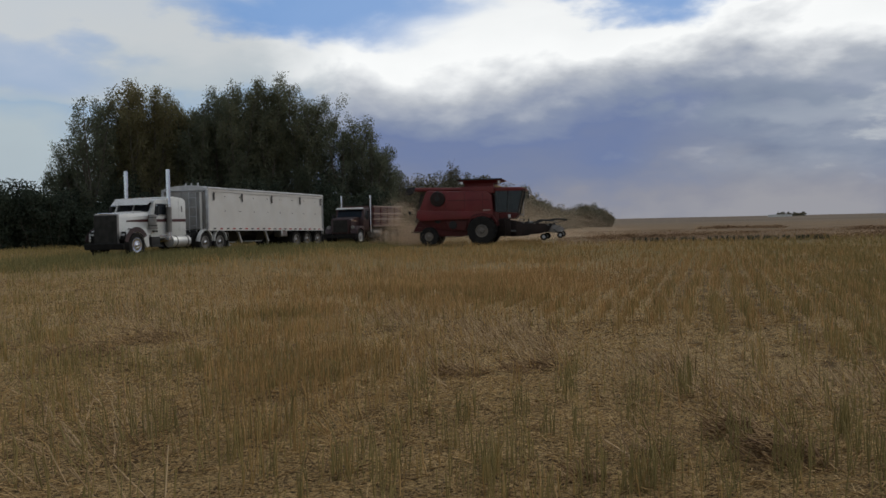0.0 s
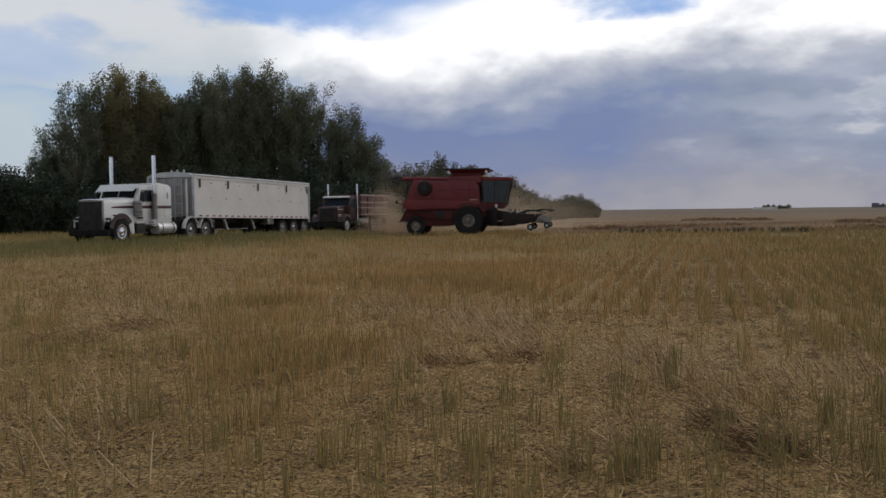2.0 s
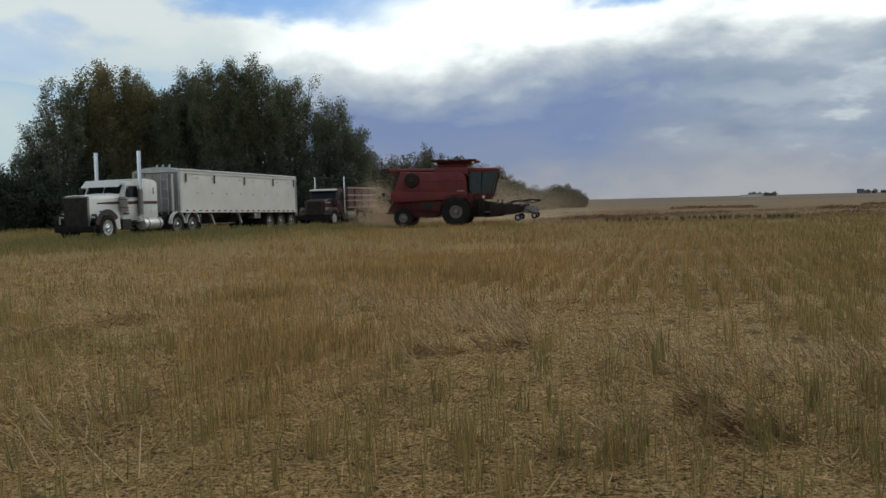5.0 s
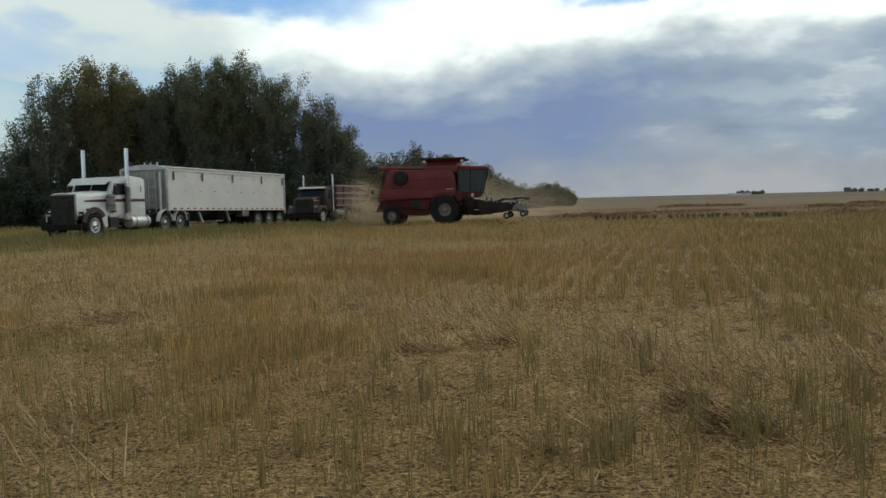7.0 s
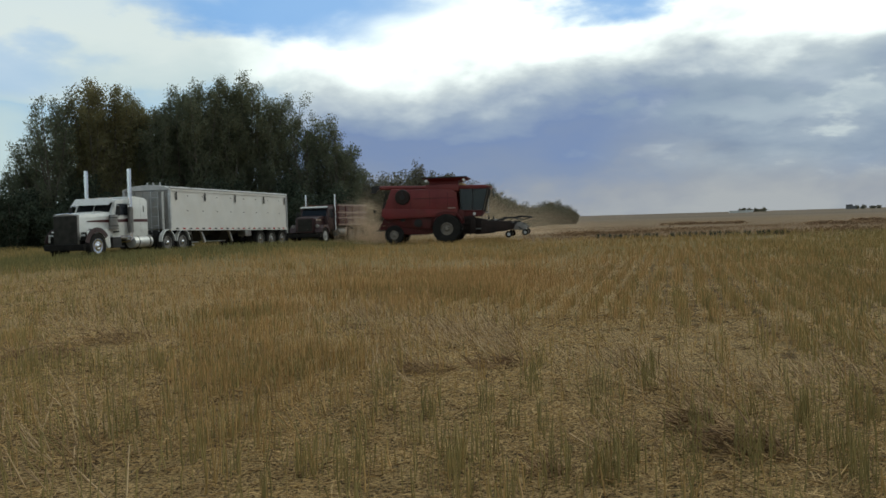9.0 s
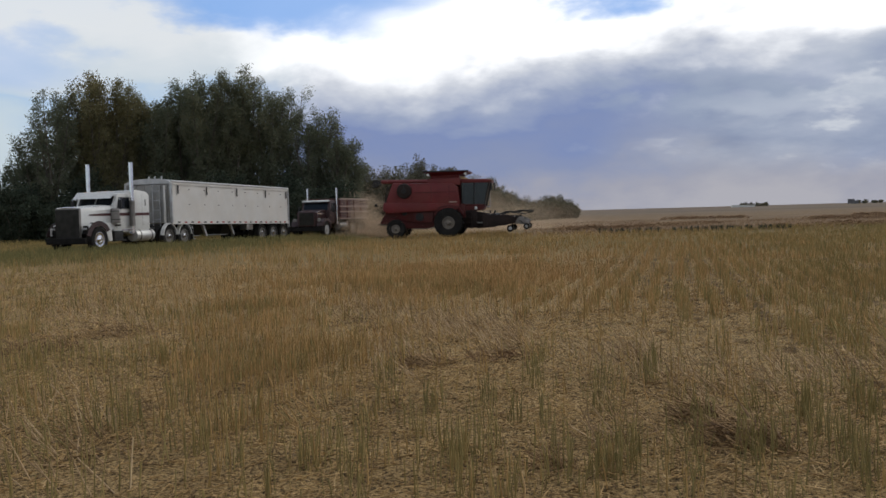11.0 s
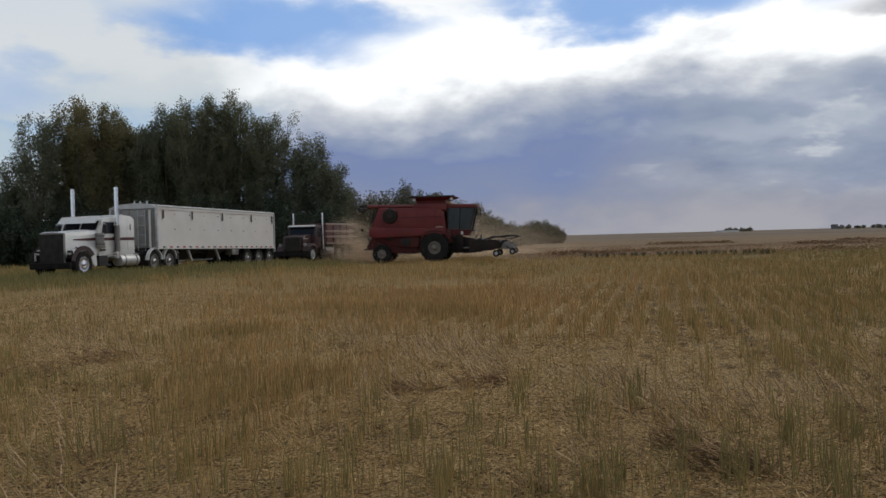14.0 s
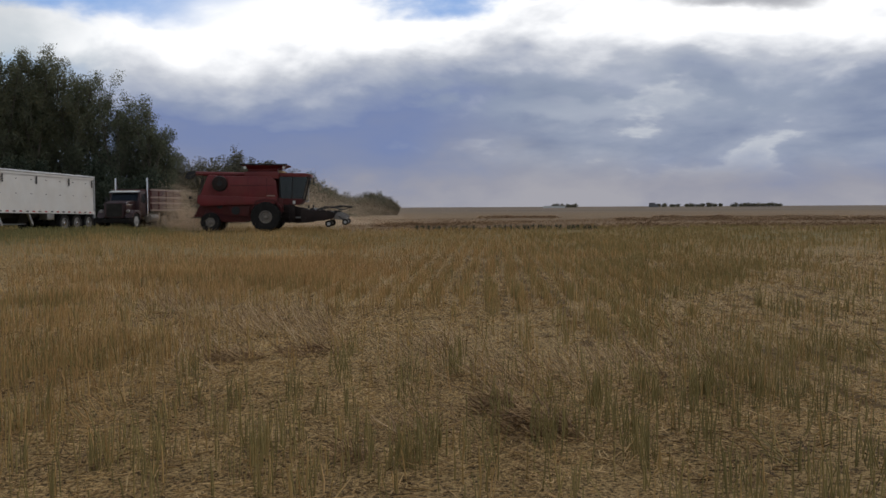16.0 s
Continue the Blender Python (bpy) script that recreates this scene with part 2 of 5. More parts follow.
GRASS = island_mat("edge_grass_blade", [(0.0, (0.132, 0.138, 0.052)), (0.5, (0.222, 0.198, 0.076)), (1.0, (0.34, 0.268, 0.108))], 0.75, 0.25, 0.2, 0.4)
STALK = island_mat("stubble_stalk", [(0.0, (0.25, 0.175, 0.064)), (0.3, (0.38, 0.255, 0.097)), (0.6, (0.50, 0.325, 0.125)), (0.85, (0.59, 0.375, 0.157)), (1.0, (0.70, 0.50, 0.29))], 0.75, 0.3, 0.25, 0.4)
STALK_ORANGE = island_mat("ripe_stalk", [(0.0, (0.36, 0.215, 0.088)), (0.5, (0.52, 0.318, 0.130)), (1.0, (0.68, 0.45, 0.21))], 0.75, 0.3, 0.25, 0.4)
STALK_GREEN = island_mat("green_stalk", [(0.0, (0.195, 0.165, 0.062)), (0.5, (0.315, 0.245, 0.092)), (1.0, (0.46, 0.33, 0.13))], 0.75, 0.3, 0.25, 0.4)
STRAW = island_mat("straw", [(0.0, (0.05, 0.028, 0.013)), (0.22, (0.15, 0.088, 0.036)), (0.42, (0.36, 0.225, 0.092)), (0.75, (0.55, 0.36, 0.150)), (1.0, (0.74, 0.53, 0.27))], 0.7, 0.8, 0.1, 0.3)
SWATH = island_mat("swath_stalk", [(0.0, (0.21, 0.125, 0.07)), (0.5, (0.32, 0.205, 0.115)), (1.0, (0.43, 0.295, 0.165))], 0.85, 0.1, 0.1)
STRAW_PALE = island_mat("lodged_stalk", [(0.0, (0.18, 0.11, 0.055)), (0.45, (0.38, 0.25, 0.125)), (1.0, (0.62, 0.45, 0.26))], 0.7, 0.8, 0.1, 0.2)
CLUMP_AND_SHADE = island_mat("clump_and_shade_straw", [(0.0, (0.09, 0.05, 0.024)), (0.5, (0.22, 0.13, 0.06)), (1.0, (0.42, 0.28, 0.13))], 0.85, 0.5, 0.0, 0.2)
DUST = island_mat("dust", [(0.0, (0.64, 0.49, 0.34)), (1.0, (0.80, 0.63, 0.45))], 1.0, 0.2, 0.5)
HEADER_DARK = mat("header_dark", (0.016, 0.010, 0.009), 0.65, 0, 0.3, 2, dirt=0.3, dirt_color=(0.04, 0.025, 0.018), spec=0.2)
RIM_DULL = mat("dull_rim", (0.22, 0.21, 0.20), 0.5, 0.5, 0.2, 4, dirt=0.4, dirt_color=(0.10, 0.08, 0.06))
FRONT_GREY = mat("front_wall_grey", (0.23, 0.23, 0.225), 0.5, 0.2, 0.2, 2, dirt=0.3)


def ground_material():
    m = bpy.data.materials.new("field_soil")
    m.use_nodes = True
    t = m.node_tree
    N = Nodes(t)
    b = t.nodes["Principled BSDF"]
    pos = N.add("ShaderNodeNewGeometry").outputs["Position"]
    sep = N.add("ShaderNodeSeparateXYZ")
    t.links.new(pos, sep.inputs[0])
    x, y = sep.outputs[0], sep.outputs[1]
    fine, mid, big = N.noise(pos, 34, 8, 0.75), N.noise(pos, 2.2, 6, 0.65), N.noise(pos, 0.09, 4, 0.55)
    litter = N.ramp(fine, [(0.42, (0.030, 0.019, 0.009)), (0.465, (0.19, 0.124, 0.053)), (0.54, (0.36, 0.242, 0.106)), (0.66, (0.56, 0.388, 0.187))])
    soil = N.ramp(fine, [(0.35, (0.036, 0.022, 0.010)), (0.65, (0.18, 0.112, 0.046))])
    # furrows between the seed rows
    across = N.math("SUBTRACT", N.math("MULTIPLY", x, math.cos(radians(16.2))), N.math("MULTIPLY", y, math.sin(radians(16.2))))
    wave = N.math("COSINE", N.math("MULTIPLY", across, 2 * math.pi / 0.44))
    furrow = N.math("MULTIPLY", wave, N.math("MULTIPLY", N.step(x, 2.0, 5.0), 0.15))
    near = N.mix(N.step(N.math("ADD", mid, furrow), 0.30, 0.44), soil, litter)
    # cut stubble seen from afar, then the swathed field behind it, then far fields
    stub = N.ramp(N.math("ADD", N.math("MULTIPLY", big, 0.75), N.math("MULTIPLY", mid, 0.25)),
                  [(0.3, (0.125, 0.105, 0.042)), (0.5, (0.185, 0.128, 0.05)), (0.7, (0.25, 0.152, 0.058))])
    swathed = N.ramp(N.noise(N.vec(N.math("MULTIPLY", x, 0.03), N.math("MULTIPLY", y, 0.16)), 1.0, 6, 0.65),
                     [(0.3, (0.13, 0.088, 0.05)), (0.5, (0.19, 0.128, 0.072)), (0.7, (0.24, 0.165, 0.095))])
    # far fields: brownish distance haze is put into this colour
    far = N.ramp(N.noise(N.vec(N.math("MULTIPLY", x, 0.004), N.math("MULTIPLY", y, 0.012)), 1.0, 5, 0.6),
                 [(0.35, (0.115, 0.085, 0.058)), (0.65, (0.20, 0.152, 0.108))])
    line = N.math("ADD", y, N.math("ADD", N.math("MULTIPLY", x, -0.092), N.math("MULTIPLY", N.math("SUBTRACT", mid, 0.5), 6.0)))
    c = N.mix(N.step(line, 20.0, 44.0), near, stub)
    c = N.mix(N.math("MULTIPLY", N.step(line, 54.5, 58.5), N.step(x, 2.0, 14.0)), c, swathed)
    c = N.mix(N.step(line, 138.0, 295.0), c, far)
    N.put(b.inputs["Base Color"], c)
    b.inputs["Roughness"].default_value = 0.95
    b.inputs["Specular IOR Level"].default_value = 0.1
    bump = N.add("ShaderNodeBump")
    bump.inputs["Strength"].default_value, bump.inputs["Distance"].default_value = 0.8, 0.03
    N.put(bump.inputs["Height"], N.math("ADD", fine, mid))
    N.put(b.inputs["Normal"], bump.outputs[0])
    return m


SOIL = ground_material()


# ---- building helpers ----
DEPTH = 0.922


def smooth01(v, lo, hi):
    q = np.clip((np.asarray(v, float) - lo) / (hi - lo), 0, 1)
    return q * q * (3 - 2 * q)


def ground_z(x, y):
    """Height of the field: almost flat, rising a little towards the bluff of trees."""
    return (0.27 * smooth01(np.asarray(x) * -1.0, 0.0, 9.0) * smooth01(y, 20.3, 42.4)
            + 0.02 * np.sin(np.asarray(x) * 0.9 + 1.3) * np.cos(np.asarray(y) * 0.7))


def gz(x, y):
    return float(ground_z(x, y))


def finish(bm, material, bevel=0.0, smooth=True):
    if bevel:
        bmesh.ops.bevel(bm, geom=bm.edges[:], offset=bevel, segments=2, affect="EDGES", profile=0.6, clamp_overlap=True)
    bmesh.ops.recalc_face_normals(bm, faces=bm.faces[:])
    me = bpy.data.meshes.new("mesh")
    bm.to_mesh(me)
    bm.free()
    me.materials.append(material)
    if smooth:
        me.polygons.foreach_set("use_smooth", [True] * len(me.polygons))
        me.set_sharp_from_angle(angle=radians(32))
    return me


def part(name, bm, material, parent, label="", bevel=0.0, at=None):
    """Links a bmesh, or a mesh that is shared, as one object under a thing or a part."""
    me = bm if isinstance(bm, bpy.types.Mesh) else finish(bm, material, bevel)
    ob = new(name, me)
    ob.parent = parent
    if at is not None:
        ob.matrix_basis = at
    if label:
        ob["label"] = label
    return ob


def thing(name, m, label, category, group="", kind=""):
    e = new(name)
    e.empty_display_size = 0.3
    e.matrix_basis = m
    return tagged(e, label, category, group, kind)


def box(x0, x1, y0, y1, z0, z1, bm=None):
    bm = bm or bmesh.new()
    v = [bm.verts.new((x, y, z)) for z in (z0, z1) for x, y in ((x0, y0), (x1, y0), (x1, y1), (x0, y1))]
    for f in ((3, 2, 1, 0), (4, 5, 6, 7), (0, 1, 5, 4), (1, 2, 6, 5), (2, 3, 7, 6), (3, 0, 4, 7)):
        bm.faces.new([v[i] for i in f])
    return bm


def prism(prof, y0, y1, bm=None, inset=0.0, y0b=None, y1b=None):
    """A side profile in x and z, drawn out from y0 to y1."""
    bm = bm or bmesh.new()
    a = [bm.verts.new((x, y0, z)) for x, z in prof]
    b = [bm.verts.new((x, y1, z)) for x, z in prof]
    n = len(prof)
    bm.faces.new(a)
    bm.faces.new(b[::-1])
    for i in range(n):
        bm.faces.new((a[i], b[i], b[(i + 1) % n], a[(i + 1) % n]))
    return bm


def cyl(p0, p1, r0, r1=None, n=14, bm=None):
    bm = bm or bmesh.new()
    r1 = r0 if r1 is None else r1
    p0, p1 = Vector(p0), Vector(p1)
    q = (p1 - p0).to_track_quat("Z", "Y")
    ring = []
    for p, r in ((p0, r0), (p1, r1)):
        ring.append([bm.verts.new(p + q @ Vector((r * math.cos(2 * math.pi * i / n), r * math.sin(2 * math.pi * i / n), 0))) for i in range(n)])
    bm.faces.new(ring[0][::-1])
    bm.faces.new(ring[1])
    for i in range(n):
        bm.faces.new((ring[0][i], ring[0][(i + 1) % n], ring[1][(i + 1) % n], ring[1][i]))
    return bm


def tube(pts, r, n=8, bm=None):
    bm = bm or bmesh.new()
    for a, b in zip(pts[:-1], pts[1:]):
        cyl(a, b, r, None, n, bm)
    return bm


def lathe(prof, n=28, bm=None, close=False):
    """Turns (radius, y) pairs round the y axis."""
    bm = bm or bmesh.new()
    rings = [[bm.verts.new((r * math.cos(2 * math.pi * i / n), y, r * math.sin(2 * math.pi * i / n))) for i in range(n)] for r, y in prof]
    pairs = list(zip(rings[:-1], rings[1:])) + ([(rings[-1], rings[0])] if close else [])
    for a, b in pairs:
        for i in range(n):
            bm.faces.new((a[i], a[(i + 1) % n], b[(i + 1) % n], b[i]))
    if not close:
        bm.faces.new(rings[0])
        bm.faces.new(rings[-1][::-1])
    return bm


WHEELS = {}


def parent_stretch(ob):
    return ob.matrix_basis.to_scale().x


def wheel(parent, x, y, z, r, w, rim_mat=None, rim_r=0.56, lugs=0, name="wheel", face=1, tyre_label="", dish=0.25):
    """A wheel, with its rim towards face (1: +y, -1: -y)."""
    rim_mat = rim_mat or CHROME
    key = (r, w, rim_mat.name, rim_r, lugs, dish)
    if key not in WHEELS:
        h, ri = w / 2, r * rim_r
        ty = lathe([(ri, -h * 0.8), (r * 0.82, -h), (r * 0.95, -h * 0.92), (r, -h * 0.7), (r, -h * 0.22), (r * 0.985, -h * 0.2), (r * 0.985, h * 0.2), (r, h * 0.22),
                    (r, h * 0.7), (r * 0.95, h * 0.92), (r * 0.82, h), (ri, h * 0.8)], 32, close=True)
        for k in range(lugs):
            for side in (-1, 1):
                a = 2 * math.pi * (k + (0.5 if side > 0 else 0)) / lugs
                m = Matrix.Rotation(a, 4, "Y")
                v = [m @ Vector(c) for c in ((-0.05 + 0.10, side * h * 0.98, r * 0.93), (0.05 + 0.10, side * h * 0.98, r * 0.93), (0.05 - 0.08, side * 0.02, r * 0.98), (-0.05 - 0.08, side * 0.02, r * 0.98))]
                o = [m @ Vector(c) for c in ((-0.035 + 0.10, side * h * 0.95, r * 1.03), (0.035 + 0.10, side * h * 0.95, r * 1.03), (0.035 - 0.08, side * 0.02, r * 1.045), (-0.035 - 0.08, side * 0.02, r * 1.045))]
                vv = [ty.verts.new(c) for c in v + o]
                for f in ((0, 1, 2, 3), (7, 6, 5, 4), (0, 4, 5, 1), (1, 5, 6, 2), (2, 6, 7, 3), (3, 7, 4, 0)):
                    ty.faces.new([vv[i] for i in f])
        rim = lathe([(ri * 1.0, h * 0.35), (ri * 1.02, h * 0.82), (ri * 0.94, h * 0.84), (ri * 0.88, h * (0.84 - dish * 2)), (ri * 0.45, h * (0.9 - dish * 2.2)), (ri * 0.40, h * (0.9 - dish)), (ri * 0.3, h * 0.8), (ri * 0.02, h * 0.86)], 28)
        hub = lathe([(ri * 0.30, h * 0.55), (ri * 0.30, h * 0.95), (ri * 0.22, h * 1.02), (ri * 0.02, h * 1.04)], 16)
        WHEELS[key] = (finish(ty, RUBBER), finish(rim, rim_mat), finish(hub, CHROME if rim_mat in (RIM_DULL, CHROME) else rim_mat))
    ty, rim, hub = WHEELS[key]
    m = (pose(x, y, z) if face > 0 else pose(x, y, z, 0, 0, 180)) @ Matrix.Diagonal((1 / parent_stretch(parent), 1, 1, 1))
    wh = part(name, ty, None, parent, tyre_label, at=m)
    part("rim", rim, None, wh)
    part("hub_cap", hub, None, wh)
    return wh


def mesh_np(name, verts, faces, material, smooth=False):
    """A mesh from numpy arrays of corners and of triangles or quads."""
    me = bpy.data.meshes.new(name)
    k = faces.shape[1]
    me.vertices.add(len(verts))
    me.vertices.foreach_set("co", verts.astype(np.float32).ravel())
    me.loops.add(faces.size)
    me.loops.foreach_set("vertex_index", faces.astype(np.int32).ravel())
    me.polygons.add(len(faces))
    me.polygons.foreach_set("loop_start", np.arange(0, faces.size, k, dtype=np.int32))
    if smooth:
        me.polygons.foreach_set("use_smooth", np.ones(len(faces), bool))
    me.materials.append(material)
    me.update(calc_edges=True)
    return me


# ---- ground ----
def make_ground():
    near = np.linspace(-40, 60, 101)
    xs = np.concatenate([[-3500, -1500, -600, -250, -120, -70], near, [80, 130, 260, 600, 1500, 3500]])
    ys = np.concatenate([[-3500, -900, -200, -60, -20], np.linspace(-6, 110, 117), [140, 220, 400, 800, 1800, 4000]])
    X, Y = np.meshgrid(xs, ys)
    v = np.stack([X.ravel(), Y.ravel(), ground_z(X, Y).ravel()], 1)
    nx = len(xs)
    i = (np.arange(len(ys) - 1)[:, None] * nx + np.arange(nx - 1)[None, :]).ravel()
    f = np.stack([i, i + 1, i + 1 + nx, i + nx], 1)
    tagged(new("ground", mesh_np("ground", v, f, SOIL, True)), "harvested canola field with straw litter, stubble and far swathed crop", "field", kind="structure")


make_ground()


# ---- vehicles ----
RIG = (-12.46, 45.30)
RIG_TURN = -110.6
RIG_SHORT = 0.931


def rig_pose(x, y, z):
    return pose(x, y, z, 0, 0, RIG_TURN) @ Matrix.Diagonal((RIG_SHORT, 1, 1, 1))


def make_semi_truck():
    """Long-nosed tractor, x forward, y to its left; x = 0 is the trailer's front."""
    T = thing("semi_truck", rig_pose(*RIG, 0.27), "white long-nosed highway tractor with twin chrome stacks, parked on stubble", "truck")
    part("chassis", box(-2.6, 5.6, -0.45, 0.45, 0.62, 0.88), BLACK, T, bevel=0.02)
    # hood: narrower towards the grille, crowned
    bm = bmesh.new()
    sect = [(4.05, 0.98, 0.95, 2.02), (4.8, 0.88, 0.95, 1.97), (5.5, 0.70, 0.92, 1.92), (5.94, 0.60, 0.80, 1.87)]
    rings = []
    for x, w, z0, z1 in sect:
        rings.append([bm.verts.new((x, yy, zz)) for yy, zz in ((w, z0), (w, z1 - 0.18), (w * 0.86, z1 - 0.03), (w * 0.4, z1 + 0.02), (-w * 0.4, z1 + 0.02), (-w * 0.86, z1 - 0.03), (-w, z1 - 0.18), (-w, z0))])
    for a, b in zip(rings[:-1], rings[1:]):
        for i in range(8):
            bm.faces.new((a[i], a[(i + 1) % 8], b[(i + 1) % 8], b[i]))
    bm.faces.new(rings[0])
    bm.faces.new(rings[-1][::-1])
    part("hood", bm, WHITE, T)
    part("grille_surround", box(5.90, 6.03, -0.62, 0.62, 0.60, 1.89), RIM_DULL, T, "dull metal grille shell", bevel=0.03)
    part("grille", box(6.00, 6.06, -0.60, 0.60, 0.50, 1.84), GRILLE, T, "dark winter-fronted grille", bevel=0.02)
    part("grille_crown", tube([(5.98, -0.62, 1.84), (6.0, -0.45, 1.90), (6.0, 0.0, 1.92), (6.0, 0.45, 1.90), (5.98, 0.62, 1.84)], 0.03, 8), CHROME, T, "bright bow over the grille")
    part("bumper", prism([(6.07, 0.36), (6.20, 0.38), (6.22, 0.62), (6.07, 0.64)], -1.02, 1.02), BUMPER, T, "dark front bumper", bevel=0.02)
    for s in (1, -1):
        # fender with the wheel arch cut out, sweeping down behind the wheel
        arch = [(5.28 + 0.61 * math.cos(radians(q)), 0.53 + 0.60 * math.sin(radians(q))) for q in range(18, 176, 13)]
        prof = [(5.88, 0.74), (5.86, 1.05), (5.65, 1.18), (4.9, 1.25), (4.42, 1.23), (4.36, 0.46), (4.55, 0.42)] + arch[::-1]
        part("fender", prism(prof, s * 0.95, s * 1.04), WHITE, T, bevel=0.008)
        rim_out = [(5.28 + 0.86 * math.cos(radians(q)), 0.53 + 0.80 * math.sin(radians(q))) for q in range(14, 158, 9)]
        rim_in = [(5.28 + 0.60 * math.cos(radians(q)), 0.53 + 0.60 * math.sin(radians(q))) for q in range(14, 158, 9)]
        part("fender_trim", prism(rim_out + rim_in[::-1], s * 1.041, s * 1.06), ARCH, T, "dark maroon wheel arch band")
        part("fender_top", prism([(4.42, 1.10), (5.6, 1.08), (5.84, 1.0), (5.84, 1.05), (5.64, 1.17), (4.9, 1.24), (4.42, 1.22)], s * 0.70, s * 0.96), WHITE, T)
        part("wheel_well", prism([(4.5, 0.75), (4.6, 1.08), (5.8, 1.06), (5.9, 0.8), (5.6, 1.0), (5.0, 1.02)], s * 0.62, s * 0.94), BUMPER, T)
        hl = part("headlight", box(5.84, 5.93, s * 0.82 - 0.12, s * 0.82 + 0.12, 0.92, 1.14), GRILLE, T, "dark bezel with twin headlights", bevel=0.03)
        for q in (-0.05, 0.05):
            part("lamp_lens", cyl((5.93, s * 0.82 + q, 1.01), (5.94, s * 0.82 + q, 1.01), 0.045, None, 12), GALV, hl)
        wheel(T, 5.28, s * 0.93, 0.53, 0.53, 0.30, CHROME, 0.60, 0, "front_wheel", s, "", 0.02)
        # exhaust
        st = part("exhaust_stack", cyl((3.0, s * 1.16, 0.75), (3.0, s * 1.16, 3.9), 0.09, None, 18), CHROME, T, "tall chrome exhaust stack")
        part("heat_shield", cyl((3.0, s * 1.16, 1.05), (3.0, s * 1.16, 2.2), 0.125, None, 18), RIM_DULL, st, "dull perforated heat shield")
        part("stack_elbow", cyl((3.0, s * 1.16, 0.75), (3.1, s * 0.7, 0.7), 0.09, None, 12), CHROME, st)
        part("air_cleaner", cyl((4.22, s * 1.12, 1.22), (4.22, s * 1.12, 1.86), 0.19, None, 18), RIM_DULL, T, "dull metal air cleaner canister", bevel=0.02)
        for q in (1.36, 1.72):
            part("cleaner_band", cyl((4.22, s * 1.12, q), (4.22, s * 1.12, q + 0.03), 0.196, None, 18), GRILLE, T)
        mr = part("mirror", box(4.0, 4.06, s * 1.26 - 0.09, s * 1.26 + 0.09, 1.82, 2.24), BLACK, T, "dark west coast mirror", bevel=0.02)
        part("mirror_arm", tube([(3.9, s * 1.0, 2.28), (4.03, s * 1.26, 2.28), (4.03, s * 1.26, 1.76), (3.9, s * 1.0, 1.74)], 0.014), CHROME, mr)
        tank = part("fuel_tank", cyl((1.35, s * 0.95, 0.64), (2.75, s * 0.95, 0.64), 0.27, None, 22), TANK, T, "pale metal cylindrical fuel tank", bevel=0.015)
        for q in (1.6, 2.45):
            part("tank_strap", lathe([(0.272, 0.0), (0.28, 0.0), (0.28, 0.06), (0.272, 0.06)], 22, close=True), BLACK, tank, at=Matrix.Translation((q, s * 0.95, 0.64)) @ Matrix.Rotation(radians(90), 4, "Z"))
        part("cab_step", box(3.5, 4.3, s * 0.8, s * 1.14, 0.42, 0.50), BLACK, T, bevel=0.01)
        part("battery_box", box(3.62, 4.25, s * 0.55, s * 1.08, 0.5, 0.88), BLACK, T, bevel=0.02)
        for q in (0.1, -1.22):
            wheel(T, q, s * 1.05, 0.52, 0.52, 0.30, RIM_DULL, 0.60, 0, "drive_wheel", s, "", 0.3)
            wheel(T, q, s * 0.70, 0.52, 0.52, 0.28, RIM_DULL, 0.60, 0, "inner_drive_wheel", s, "", 0.3)
            # half round fender
            bm = bmesh.new()
            rr = []
            for k in range(13):
                a = radians(4 + 172 * k / 12)
                rr.append([bm.verts.new((q + r_ * math.cos(a), s * yy, 0.55 + r_ * math.sin(a))) for r_, yy in ((0.60, 1.06), (0.60, 1.24), (0.55, 1.245), (0.585, 1.06))])
            for a, b in zip(rr[:-1], rr[1:]):
                for i in range(4):
                    bm.faces.new((a[i], a[(i + 1) % 4], b[(i + 1) % 4], b[i]))
            bm.faces.new(rr[0])
            bm.faces.new(rr[-1][::-1])
            part("half_fender", bm, WHITE, T, "pale half round fender")
    # cab with raked windscreen
    cab = prism([(2.75, 0.80), (4.15, 0.80), (4.15, 1.98), (3.90, 2.42), (3.78, 2.52), (2.75, 2.58)], -1.0, 1.0)
    part("cab", cab, WHITE, T, bevel=0.05)
    for s in (1, -1):
        part("windscreen", prism([(4.155, 2.0), (4.165, 2.0), (3.925, 2.40), (3.915, 2.40)], s * 0.03, s * 0.88), GLASS, T, "dark split windscreen pane")
    part("sun_visor", prism([(4.0, 2.60), (4.03, 2.58), (4.36, 2.30), (4.33, 2.31)], -1.0, 1.0), WHITE, T, "white drop sun visor")
    for k in range(5):
        part("roof_marker_light", prism([(3.78, 2.52), (3.92, 2.52), (3.84, 2.62), (3.79, 2.62)], -0.7 + 0.35 * k - 0.04, -0.7 + 0.35 * k + 0.04), AMBER, T, "amber roof marker light", bevel=0.01)
    for s in (1, -1):
        d = part("cab_door", box(2.98, 3.98, s * 1.0, s * 1.022, 1.0, 2.40) if s > 0 else box(2.98, 3.98, -1.022, -1.0, 1.0, 2.40), WHITE, T, bevel=0.006)
        part("door_window", prism([(3.06, 1.86), (3.92, 1.86), (3.80, 2.32), (3.06, 2.32)], s * 1.024, s * 1.030), GLASS, d)
        part("window_frame", tube([(3.04, s * 1.03, 1.84), (3.94, s * 1.03, 1.84), (3.81, s * 1.03, 2.34), (3.04, s * 1.03, 2.34), (3.04, s * 1.03, 1.84)], 0.014, 6), BLACK, d)
